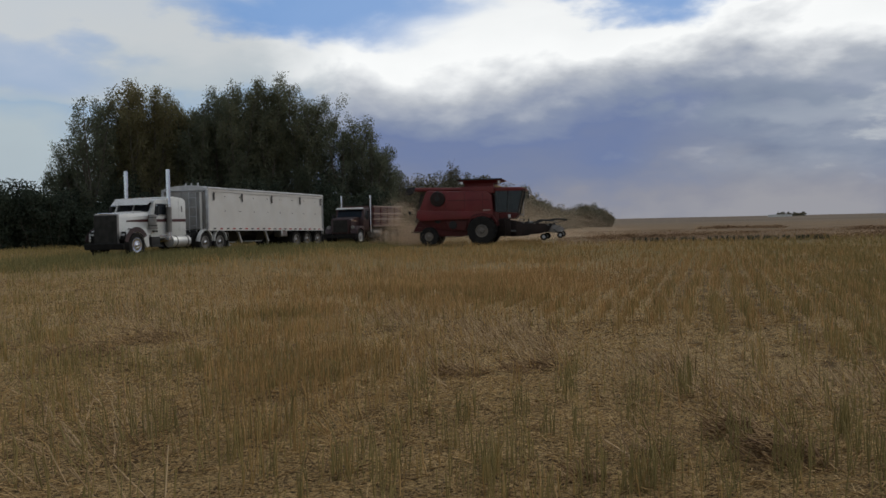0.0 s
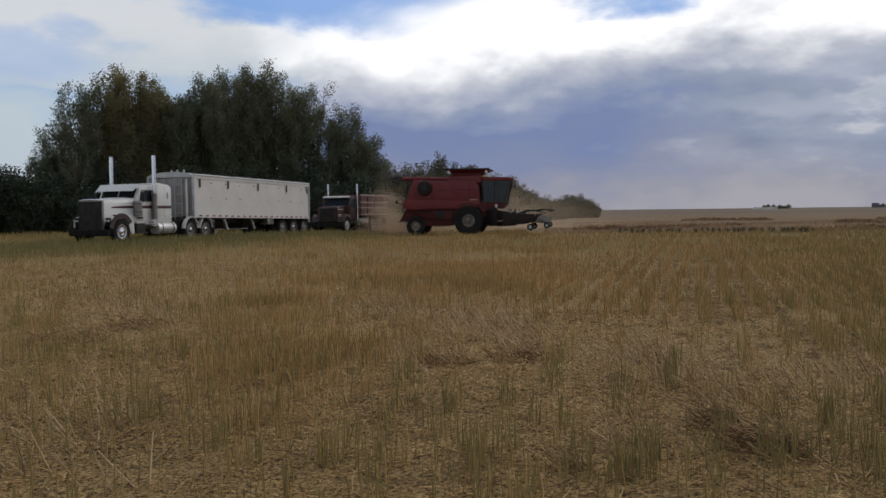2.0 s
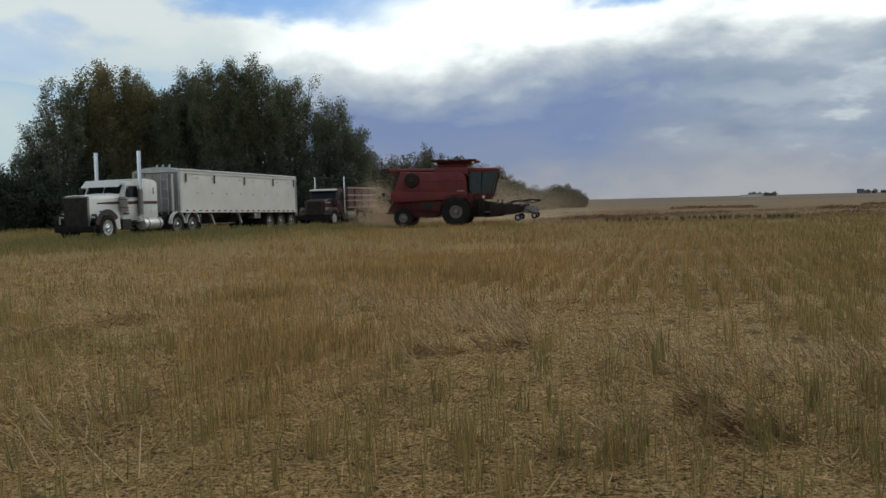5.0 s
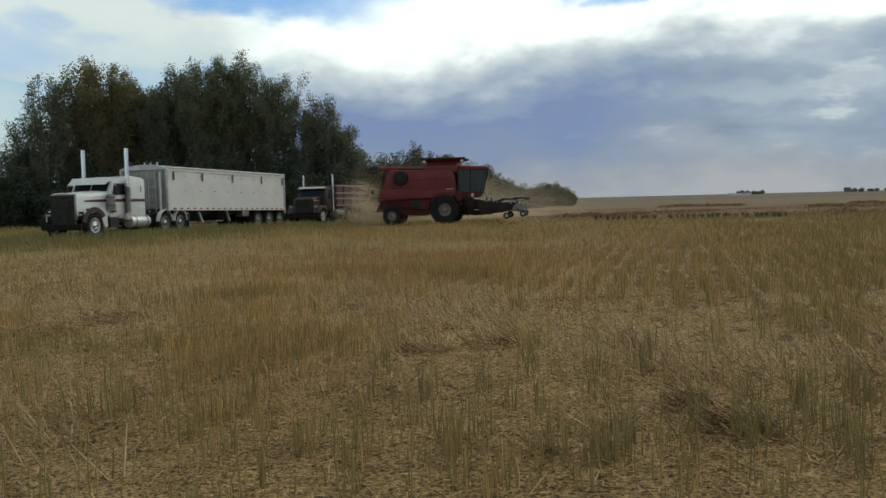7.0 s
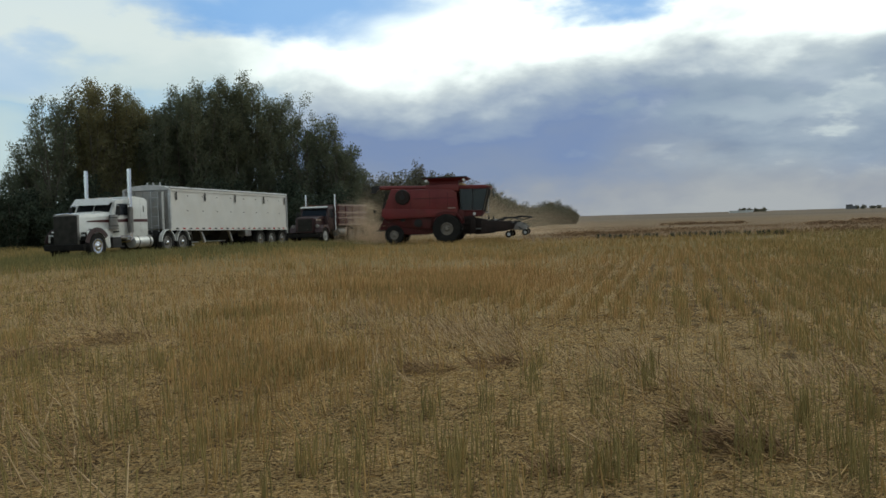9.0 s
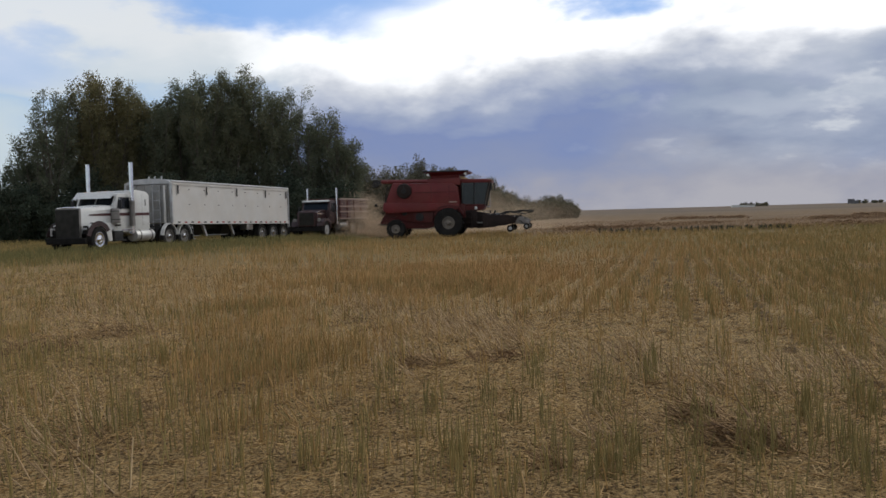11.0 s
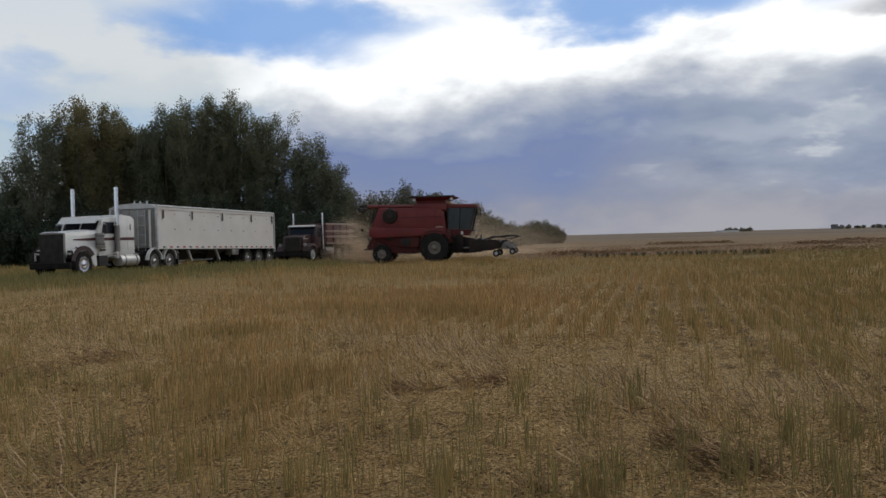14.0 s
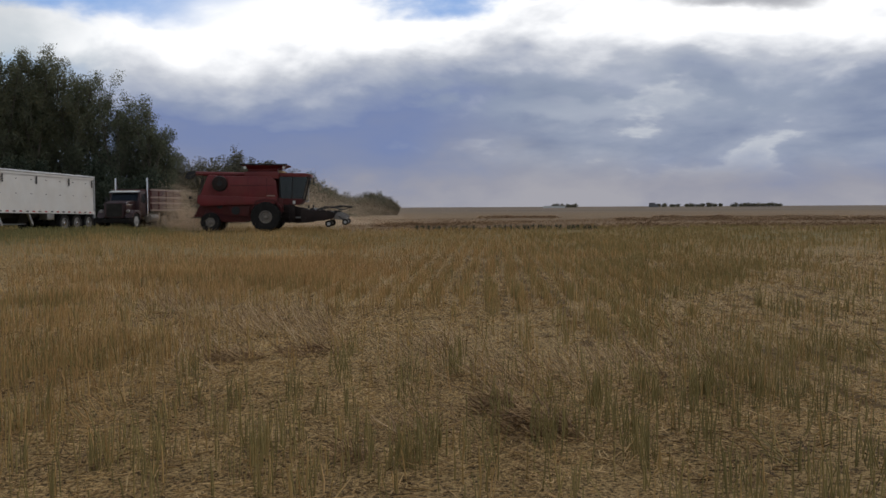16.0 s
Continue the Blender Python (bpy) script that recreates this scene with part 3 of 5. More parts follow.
        part("door_handle", box(3.04, 3.20, s * 1.03 - 0.015, s * 1.03 + 0.015, 1.66, 1.70), CHROME, d)
        part("stripe", box(2.98, 4.0, s * 1.025 - 0.004, s * 1.025 + 0.004, 1.53, 1.66), STRIPE, T, "maroon stripe along the cab")
        part("sleeper_stripe", box(1.56, 2.68, s * 1.065 - 0.004, s * 1.065 + 0.004, 1.53, 1.66), STRIPE, T)
        # hood stripe follows the taper
        bm = bmesh.new()
        ring = [[bm.verts.new((x, s * yy, z)) for yy, z in ((w + 0.012, z0), (w + 0.012, z1), (w - 0.04, z1), (w - 0.04, z0))] for x, w, z0, z1 in ((4.1, 0.973, 1.54, 1.66), (4.8, 0.88, 1.54, 1.65), (5.5, 0.70, 1.56, 1.61))]
        for a, b in zip(ring[:-1], ring[1:]):
            for q in range(4):
                bm.faces.new((a[q], a[(q + 1) % 4], b[(q + 1) % 4], b[q]))
        bm.faces.new(ring[0])
        bm.faces.new(ring[-1][::-1])
        part("hood_stripe", bm, STRIPE, T)
        part("marker_lamp", box(5.30, 5.44, s * 0.755 - 0.02, s * 0.755 + 0.02, 1.22, 1.27), GRILLE, T)
        for q in range(3):
            part("cowl_louver", box(3.72, 4.12, s * 1.022, s * 1.045, 1.08 + 0.13 * q, 1.16 + 0.13 * q), RIM_DULL if q else GRILLE, T, bevel=0.006)
        part("sleeper_vent", box(1.82, 1.88, s * 1.062, s * 1.072, 1.98, 2.26), BLACK, T)
        part("sleeper_seam", box(2.08, 2.095, s * 1.062, s * 1.066, 1.05, 2.5), GALV, T)
        part("toolbox_door", box(1.7, 2.1, s * 1.062, s * 1.070, 1.10, 1.36), WHITE, T, bevel=0.005)
    slp = prism([(1.50, 0.88), (2.74, 0.88), (2.74, 2.66), (2.5, 2.68), (1.72, 2.62), (1.50, 2.48)], -1.06, 1.06)
    part("sleeper", slp, WHITE, T, bevel=0.07)
    part("deck_plate", box(-0.9, 1.4, -0.5, 0.5, 0.88, 0.93), ALU, T)
    part("fifth_wheel", prism([(-1.1, 0.93), (0.0, 0.93), (-0.1, 1.06), (-1.0, 1.06)], -0.42, 0.42), BLACK, T)
    part("front_axle", cyl((5.28, -0.95, 0.53), (5.28, 0.95, 0.53), 0.07), BLACK, T)
    part("skirt_panel", box(1.6, 3.6, 1.0, 1.03, 0.86, 0.95), CHROME, T)
    part("far_skirt_panel", box(1.6, 3.6, -1.03, -1.0, 0.86, 0.95), CHROME, T)
    part("mud_flap", box(-1.95, -1.93, 0.5, 1.22, 0.2, 0.85), BLACK, T)
    part("mud_flap", box(-1.95, -1.93, -1.22, -0.5, 0.2, 0.85), BLACK, T)


def make_trailer():
    T = thing("grain_trailer", rig_pose(*RIG, 0.2), "long white tri-axle grain trailer with grey tarp, hitched behind the tractor", "trailer")
    L = 12.5
    # box: sides with the floor line falling slightly to the rear
    part("body", prism([(0.0, 1.24), (0.0, 3.05), (-L, 2.88), (-L, 1.05)], -1.28, 1.28), TRAILER_WHITE, T)
    for s in (1, -1):
        part("top_rail", prism([(0.02, 3.05), (0.02, 3.17), (-L - 0.02, 3.0), (-L - 0.02, 2.88)], s * 1.22, s * 1.32), TRAILER_WHITE, T)
        part("bottom_rail", prism([(0.02, 1.16), (0.02, 1.34), (-L - 0.02, 1.14), (-L - 0.02, 0.98)], s * 1.24, s * 1.315), TRAILER_WHITE, T)
        part("corner_post", box(-0.06, 0.04, s * 1.22, s * 1.33, 1.2, 3.12), GALV, T)
        part("rear_post", box(-L - 0.05, -L + 0.05, s * 1.22, s * 1.33, 0.78, 2.98), GALV, T)
        for k in range(20):
            x = -0.45 - k * 0.60
            z = 1.20 - 0.0152 * -x
            part("reflector", box(x - 0.24, x, s * 1.316, s * 1.322, z + 0.02, z + 0.085), REDLENS if k % 2 else BLACK, T)
        for k, x in enumerate((-0.55, -3.2, -6.3, -9.6, -12.2)):
            z = 3.02 + 0.0136 * x
            part("tarp_strap", box(x - 0.055, x + 0.055, s * 1.322, s * 1.335, z - 0.40, z), BLACK, T)
        for k in range(8):
            x = -1.6 - k * 1.42
            z = 2.12 + 0.0145 * x
            for dz in (0.0, 0.72):
                part("rivet_plate", box(x - 0.06, x + 0.06, s * 1.281, s * 1.289, z + dz - 0.018, z + dz + 0.018), GRILLE, T)
        part("landing_leg", tube([(-2.6, s * 0.75, 1.2), (-2.6, s * 0.75, 0.42)], 0.07, 8), GALV, T)
        part("landing_foot", box(-2.74, -2.46, s * 0.75 - 0.14, s * 0.75 + 0.14, 0.38, 0.42), GALV, T)
        part("frame_rail", box(-L + 0.1, -0.3, s * 0.45, s * 0.55, 0.86, 1.12), BLACK, T)
        for k in range(3):
            x = -9.3 - 1.36 * k
            wheel(T, x, s * 1.08, 0.50, 0.50, 0.28, RIM_DULL, 0.60, 0, "trailer_wheel", s, "", 0.3)
            wheel(T, x, s * 0.74, 0.50, 0.50, 0.28, ALU, 0.60, 0, "inner_trailer_wheel", s, "", 0.3)
        part("mud_flap", box(-L - 0.2, -L - 0.18, s * 0.55, s * 1.25, 0.2, 0.95), BLACK, T)
        part("tool_box", box(-8.3, -7.6, s * 0.7, s * 1.15, 0.72, 1.05), ALU, T, bevel=0.02)
    for x0 in (-3.6, -6.4):
        # hopper chutes
        bm = bmesh.new()
        top = [bm.verts.new((x0 + a, b, 1.18)) for a, b in ((1.2, 1.1), (1.2, -1.1), (-1.2, -1.1), (-1.2, 1.1))]
        low = [bm.verts.new((x0 + a, b, 0.55)) for a, b in ((0.35, 0.35), (0.35, -0.35), (-0.35, -0.35), (-0.35, 0.35))]
        bm.faces.new(top)
        bm.faces.new(low[::-1])
        for i in range(4):
            bm.faces.new((top[i], low[i], low[(i + 1) % 4], top[(i + 1) % 4]))
        h = part("hopper", bm, BLACK, T)
        part("hopper_chute", prism([(x0 + 0.30, 1.05), (x0 + 0.48, 1.05), (x0 + 0.12, 0.5), (x0 - 0.04, 0.5)], 0.95, 1.05), ALU, h, "bright hopper brace")
        part("hopper_gate", box(x0 - 0.4, x0 + 0.4, -0.38, 0.38, 0.50, 0.55), GALV, h)
    # front wall with ribs, ladder and arched cap
    for k in range(6):
        yy = -1.1 + k * 0.44
        part("front_rib", box(0.0, 0.07, yy - 0.03, yy + 0.03, 1.25, 3.06), FRONT_GREY, T)
    part("front_panel", box(0.0, 0.02, -1.2, 1.2, 1.25, 3.05), FRONT_GREY, T, "grey metal front wall")
    part("front_cap", bm_arch(0.02, -0.25), TARP, T, "arched tarp cap at the front")
    tarp = bmesh.new()
    rr = []
    for x in np.linspace(-0.2, -L, 18):
        dz = 0.0136 * x + (0.02 if abs(math.sin(x * 2.1)) > 0.7 else 0.0)
        rr.append([tarp.verts.new((x, 1.27 * math.sin(a), 3.12 + dz + 0.30 * math.cos(a) * 0.75)) for a in np.linspace(-math.pi / 2, math.pi / 2, 9)])
    for a, b in zip(rr[:-1], rr[1:]):
        for i in range(8):
            tarp.faces.new((a[i], a[i + 1], b[i + 1], b[i]))
    bmesh.ops.solidify(tarp, geom=tarp.faces[:], thickness=0.01)
    part("tarp", tarp, TARP, T, "grey roll tarp over the load")
    part("tarp_roll", cyl((0.0, 1.30, 3.20), (-L, 1.30, 3.03), 0.055, None, 10), TARP, T)
    for s in (0.35, 0.75):
        part("ladder_rail", tube([(0.16, s, 1.1), (0.16, s, 3.1)], 0.022, 6), GALV, T)
    for k in range(4):
        part("ladder_rung", tube([(0.16, 0.35, 1.4 + 0.45 * k), (0.16, 0.75, 1.4 + 0.45 * k)], 0.018, 6), GALV, T)
    part("stand_pipe", tube([(0.14, 1.0, 1.2), (0.14, 1.0, 3.0)], 0.055, 8), TRAILER_WHITE, T)
    for yy in (0.05, 0.38, 0.75):
        part("cap_lamp", cyl((-0.05, yy, 3.30), (-0.05, yy, 3.46), 0.05, 0.04, 10), GALV, T, "small pale lamp on the tarp cap", bevel=0.012)
    for k in range(3):
        part("axle", cyl((-9.3 - 1.36 * k, -0.7, 0.5), (-9.3 - 1.36 * k, 0.7, 0.5), 0.08), BLACK, T)
    part("rear_bumper", box(-L - 0.1, -L + 0.02, -1.2, 1.2, 0.62, 0.76), BLACK, T, bevel=0.01)
    part("kingpin_plate", box(-1.4, 0.0, -0.6, 0.6, 1.06, 1.2), BLACK, T)


def bm_arch(x0, x1):
    bm = bmesh.new()
    a = [bm.verts.new((x0, 1.3 * math.sin(t), 3.1 + 0.26 * math.cos(t))) for t in np.linspace(-math.pi / 2, math.pi / 2, 11)]
    b = [bm.verts.new((x1, 1.3 * math.sin(t), 3.1 + 0.26 * math.cos(t))) for t in np.linspace(-math.pi / 2, math.pi / 2, 11)]
    bm.faces.new(a)
    bm.faces.new(b[::-1])
    for i in range(10):
        bm.faces.new((a[i], b[i], b[i + 1], a[i + 1]))
    bm.faces.new((a[10], b[10], b[0], a[0]))
    return bm


def make_grain_truck():
    """Older straight truck with a steel grain box; x = 0 is the box's rear."""
    T = thing("grain_truck", rig_pose(-4.06, 66.6, 0.2), "dark maroon grain truck with ribbed red box, behind the trailer", "truck")
    part("chassis", box(0.1, 7.5, -0.42, 0.42, 0.6, 0.85), BLACK, T)
    b = part("grain_box", box(0.0, 5.0, -1.2, 1.2, 1.15, 2.5), BOX_RED, T, "ribbed red steel grain box")
    for s in (1, -1):
        for z in (1.17, 1.62, 1.98, 2.46):
            part("box_rail", box(-0.02, 5.02, s * 1.2, s * 1.27, z - 0.045, z + 0.045), RIB_PALE, b, "pale dusty side rail", bevel=0.01)
        for k in range(5):
            x = 0.05 + k * 1.22
            part("box_post", box(x - 0.05, x + 0.05, s * 1.2, s * 1.255, 1.1, 2.52), COMBINE_DARK, b)
    part("tailgate", box(-0.04, 0.0, -1.15, 1.15, 1.2, 2.45), BOX_RED, b)
    part("headboard", box(5.0, 5.08, -1.2, 1.2, 1.1, 2.5), BOX_RED, b)
    part("hood", prism([(5.95, 0.95), (7.5, 0.92), (7.55, 1.62), (7.0, 1.72), (5.95, 1.80)], -0.72, 0.72), MAROON, T, bevel=0.06)
    part("grille_shell", box(7.53, 7.62, -0.62, 0.62, 0.72, 1.66), MAROON, T, bevel=0.03)
    part("grille", box(7.61, 7.64, -0.50, 0.50, 0.80, 1.58), GRILLE, T)
    part("bumper", box(7.6, 7.8, -1.15, 1.15, 0.42, 0.66), BUMPER, T, "dull dark steel bumper", bevel=0.02)
    part("cab", prism([(5.15, 0.85), (6.2, 0.85), (6.2, 1.74), (5.98, 2.28), (5.85, 2.36), (5.15, 2.38)], -0.98, 0.98), MAROON, T, bevel=0.05)
    part("windscreen", prism([(6.21, 1.76), (6.22, 1.76), (6.01, 2.26), (6.0, 2.26)], -0.86, 0.86), GLASS, T)
    part("sun_visor", prism([(6.0, 2.37), (6.02, 2.40), (6.26, 2.33), (6.26, 2.29)], -0.95, 0.95), WHITE, T, "white sun visor")
    for k in range(5):
        part("roof_marker_light", box(5.86, 5.94, -0.64 + 0.32 * k - 0.03, -0.64 + 0.32 * k + 0.03, 2.36, 2.42), AMBER, T)
    for s in (1, -1):
        d = part("cab_door", box(5.25, 6.1, s * 0.99 - 0.012, s * 0.99 + 0.012, 0.92, 2.28), MAROON, T, bevel=0.005)
        part("door_window", prism([(5.32, 1.68), (6.04, 1.68), (5.9, 2.2), (5.32, 2.2)], s * 1.0, s * 1.01), GLASS, d)
        part("fender", prism([(6.25, 0.6), (6.35, 1.02), (6.6, 1.2), (7.2, 1.2), (7.5, 1.0), (7.58, 0.72), (7.45, 0.72), (7.3, 0.98), (6.9, 1.1), (6.5, 0.95), (6.4, 0.6)][::-1], s * 0.66, s * 1.14), MAROON, T, bevel=0.02)
        part("headlight", cyl((7.5, s * 0.86, 1.12), (7.64, s * 0.86, 1.12), 0.11, None, 14), RIM_DULL, T, bevel=0.02)
        wheel(T, 6.9, s * 0.98, 0.5, 0.5, 0.28, GALV, 0.60, 0, "front_wheel", s, "", 0.05)
        for x in (1.3, 2.62):
            wheel(T, x, s * 1.02, 0.5, 0.5, 0.28, RIM_DULL, 0.58, 0, "rear_wheel", s, "", 0.3)
            wheel(T, x, s * 0.70, 0.5, 0.5, 0.28, RIM_DULL, 0.58, 0, "inner_rear_wheel", s, "", 0.3)
        part("exhaust_stack", cyl((5.12, s * 1.06, 0.8), (5.12, s * 1.06, 3.2), 0.065, None, 12), CHROME, T, "thin chrome exhaust stack")
        part("mirror", box(6.05, 6.1, s * 1.22 - 0.08, s * 1.22 + 0.08, 1.6, 2.0), BLACK, T, bevel=0.015)
        part("hood_trim", box(5.98, 7.5, s * 0.722, s * 0.735, 1.5, 1.54), CHROME, T)
        part("mud_flap", box(0.45, 0.47, s * 0.55, s * 1.18, 0.2, 0.9), BLACK, T)
    part("fuel_tank", cyl((3.7, 0.95, 0.68), (4.9, 0.95, 0.68), 0.26, None, 18), RIM_DULL, T, "dull cylindrical fuel tank", bevel=0.015)
    part("tank_end", box(3.45, 3.68, 0.7, 1.15, 0.55, 1.0), RIB_PALE, T, "pale square box behind the tank", bevel=0.03)
    part("front_axle", cyl((6.9, -0.9, 0.5), (6.9, 0.9, 0.5), 0.07), BLACK, T)


COMBINE = (2.75, 60.8)


def make_combine():
    """Axial combine with a belt pickup; x forward from the drive axle, y to its left."""
    T = thing("combine_harvester", pose(*COMBINE, 0.0, 0, 0, -9.5), "dusty red combine harvester with flared grain tank and raised pickup header", "combine")
    # separator body
    part("body", prism([(-4.1, 1.75), (-3.9, 1.45), (-2.6, 1.05), (0.6, 1.0), (1.05, 1.25), (1.0, 2.1), (-4.15, 2.35)], -1.15, 1.15), COMBINE_DARK, T, "dusty dark red separator housing", bevel=0.03)
    part("side_panel", prism([(-3.25, 2.12), (0.72, 2.08), (0.62, 3.18), (0.30, 3.42), (-3.1, 3.50)], -1.42, -1.15), COMBINE_RED, T, "red side shield", bevel=0.05)
    part("far_side_panel", prism([(-3.25, 2.12), (0.72, 2.08), (0.62, 3.18), (0.30, 3.42), (-3.1, 3.50)], 1.15, 1.42), COMBINE_RED, T, bevel=0.05)
    part("rear_shroud", prism([(-4.2, 2.0), (-3.2, 1.95), (-3.05, 3.52), (-3.6, 3.55)], -1.3, 1.3), COMBINE_RED, T, "red engine hood", bevel=0.06)
    part("lower_panel", prism([(-4.25, 1.85), (-4.0, 1.62), (0.5, 1.72), (0.74, 2.1), (-4.2, 2.3)], -1.47, -1.15), COMBINE_RED, T, bevel=0.03)
    part("far_lower_panel", prism([(-4.25, 1.85), (-4.0, 1.62), (0.5, 1.72), (0.74, 2.1), (-4.2, 2.3)], 1.15, 1.47), COMBINE_RED, T, bevel=0.03)
    part("belly_pan", prism([(-3.9, 0.85), (-3.0, 0.62), (-1.4, 0.58), (-0.6, 0.85), (0.4, 1.05), (-3.9, 1.5)], -1.0, 1.0), COMBINE_DARK, T, bevel=0.03)
    for k, x in enumerate((-2.35, -1.1, 0.05)):
        part("panel_seam", box(x - 0.015, x + 0.015, -1.432, -1.415, 2.2, 3.36), COMBINE_DARK, T)
    part("panel_bar", box(-2.2, 0.5, -1.438, -1.42, 2.86, 2.90), COMBINE_DARK, T)
    part("decal_bar", box(0.05, 0.55, -1.432, -1.424, 2.20, 2.27), RIB_PALE, T, "pale worn decal bar")
    # rotary screen
    scr = part("rotary_screen", cyl((-2.84, -1.38, 3.0), (-2.84, -1.56, 3.0), 0.50, 0.45, 30), HEADER_DARK, T, "round dark rotary air screen", bevel=0.02)
    part("screen_hub", cyl((-2.84, -1.55, 3.0), (-2.84, -1.60, 3.0), 0.17, 0.14, 16), BLACK, scr)
    part("screen_wand", box(-2.87, -2.81, -1.60, -1.57, 3.0, 3.5), BLACK, scr)
    # grain tank with flared extensions
    part("grain_tank", box(-1.35, 0.75, -1.3, 1.3, 3.3, 3.75), COMBINE_RED, T, bevel=0.04)
    bm = bmesh.new()
    lo = [(-1.12, -1.22), (0.72, -1.22), (0.72, 1.22), (-1.12, 1.22)]
    hi = [(-1.55, -1.52), (1.3, -1.52), (1.3, 1.52), (-1.55, 1.52)]
    rings = [[bm.verts.new((x, y, z)) for x, y in q] for q, z in ((lo, 3.62), (lo, 3.93), (hi, 4.13), (hi, 4.19))]
    for a, b in zip(rings[:-1], rings[1:]):
        for i in range(4):
            bm.faces.new((a[i], a[(i + 1) % 4], b[(i + 1) % 4], b[i]))
    bmesh.ops.solidify(bm, geom=bm.faces[:], thickness=0.03)
    ex = part("tank_extension", bm, COMBINE_RED, T, "flared dark red tank extension")
    part("extension_rim", box(-1.58, 1.33, -1.56, -1.50, 4.15, 4.22), BLACK, ex, "dark rim of the extension")
    for x in (-1.28, 1.12):
        part("corner_gusset", cyl((x, -1.36, 3.98), (x, -1.46, 4.0), 0.085, None, 12), WHITE, ex, "pale corner window of the extension")
    bm = bmesh.new()
    bmesh.ops.create_uvsphere(bm, u_segments=20, v_segments=10, radius=1.0)
    for v in bm.verts:
        v.co = Vector((v.co.x * 1.1 + 0.0, v.co.y * 1.05, 3.72 + v.co.z * 0.25))
    part("grain_heap", bm, GRAIN, T, "brown canola seed in the tank")
    # cab
    part("cab_base", prism([(0.75, 1.65), (2.05, 1.65), (2.3, 1.95), (0.75, 2.05)], -0.95, 0.95), COMBINE_DARK, T, bevel=0.03)
    for s in (1, -1):
        part("side_window", prism([(0.84, 2.04), (2.20, 2.0), (2.54, 3.42), (0.84, 3.44)], s * 0.915, s * 0.925), CAB_GLASS, T, "tinted side window of the cab")
    part("windscreen", prism([(2.20, 2.0), (2.212, 2.0), (2.552, 3.42), (2.54, 3.42)], -0.91, 0.91), CAB_GLASS, T, "tinted curved cab windscreen")
    part("cab_rear_wall", prism([(0.78, 2.04), (0.84, 2.04), (0.84, 3.44), (0.78, 3.44)], -0.9, 0.3), BLACK, T, "dark rear wall of the cab")
    part("cab_console", prism([(1.0, 2.05), (1.9, 2.05), (1.95, 2.5), (1.7, 2.62), (1.0, 2.45)], -0.85, -0.4), BLACK, T, "dark console beside the seat")
    for s in (1, -1):
        for (xa, za), (xb, zb) in (((2.22, 1.98), (2.58, 3.42)), ((0.80, 2.02), (0.80, 3.46)), ((1.55, 2.0), (1.62, 3.44))):
            part("cab_pillar", tube([(xa, s * 0.94, za), (xb, s * 0.94, zb)], 0.045, 8), BLACK, T)
        part("cab_sill", tube([(0.8, s * 0.94, 2.03), (2.22, s * 0.94, 1.99)], 0.05, 8), COMBINE_DARK, T)
        part("work_light", box(2.62, 2.72, s * 0.7 - 0.1, s * 0.7 + 0.1, 3.47, 3.58), GALV, T, bevel=0.02)
        m = part("mirror", box(2.72, 2.78, s * 1.5 - 0.1, s * 1.5 + 0.1, 2.92, 3.28), BLACK, T, bevel=0.02)
        part("mirror_arm", tube([(2.5, s * 0.95, 3.48), (2.75, s * 1.5, 3.45), (2.75, s * 1.5, 3.2)], 0.02, 6), BLACK, m)
    part("cab_roof", prism([(0.6, 3.44), (2.72, 3.42), (2.78, 3.55), (2.4, 3.66), (0.6, 3.68)], -1.02, 1.02), COMBINE_RED, T, "red cab roof", bevel=0.04)
    part("operator_seat", prism([(1.1, 2.1), (1.6, 2.1), (1.6, 2.45), (1.25, 2.5), (1.15, 3.05), (1.02, 3.05)], -0.26, 0.26), BLACK, T)
    part("steering_column", tube([(1.95, 0, 2.05), (1.82, 0, 2.65)], 0.05), BLACK, T)
    # unloading auger folded back
    au = part("unloading_auger", tube([(0.4, 1.62, 3.62), (-5.0, 1.55, 3.74)], 0.14, 16), COMBINE_RED, T, "red unloading auger folded to the rear")
    part("auger_spout", prism([(-4.85, 3.92), (-5.4, 3.85), (-5.55, 3.42), (-5.2, 3.34), (-4.9, 3.54)], 1.35, 1.75), BLACK, au, "black rubber auger spout", bevel=0.04)
    part("auger_saddle", box(-3.4, -3.3, 1.2, 1.6, 3.1, 3.52), COMBINE_DARK, T)
    # rear ladder, rails, chopper
    for yy in (-1.2, -0.75):
        part("rear_ladder_rail", tube([(-4.35, yy, 1.5), (-3.95, yy, 3.35)], 0.025, 6), BLACK, T)
    for k in range(6):
        q = k / 5
        part("rear_ladder_rung", tube([(-4.32 + 0.36 * q, -1.2, 1.65 + 1.6 * q), (-4.32 + 0.36 * q, -0.75, 1.65 + 1.6 * q)], 0.018, 6), BLACK, T)
    part("rear_beacon", box(-4.72, -4.58, -1.62, -1.5, 2.05, 2.25), BLACK, T, "rear lamp on a stalk", bevel=0.02)
    part("beacon_arm", tube([(-4.65, -1.56, 2.08), (-4.1, -1.3, 1.95)], 0.018, 6), BLACK, T)
    part("straw_chopper", prism([(-4.6, 0.95), (-3.85, 0.9), (-3.6, 1.55), (-4.15, 1.75)], -0.8, 0.8), COMBINE_DARK, T, bevel=0.03)
    for s in (1, -1):
        part("spreader_disc", cyl((-4.45, s * 0.42, 0.86), (-4.45, s * 0.42, 0.92), 0.36, None, 20), BLACK, T)
    # axles and wheels
    part("front_axle", cyl((0, -1.3, 0.9), (0, 1.3, 0.9), 0.16), BLACK, T)
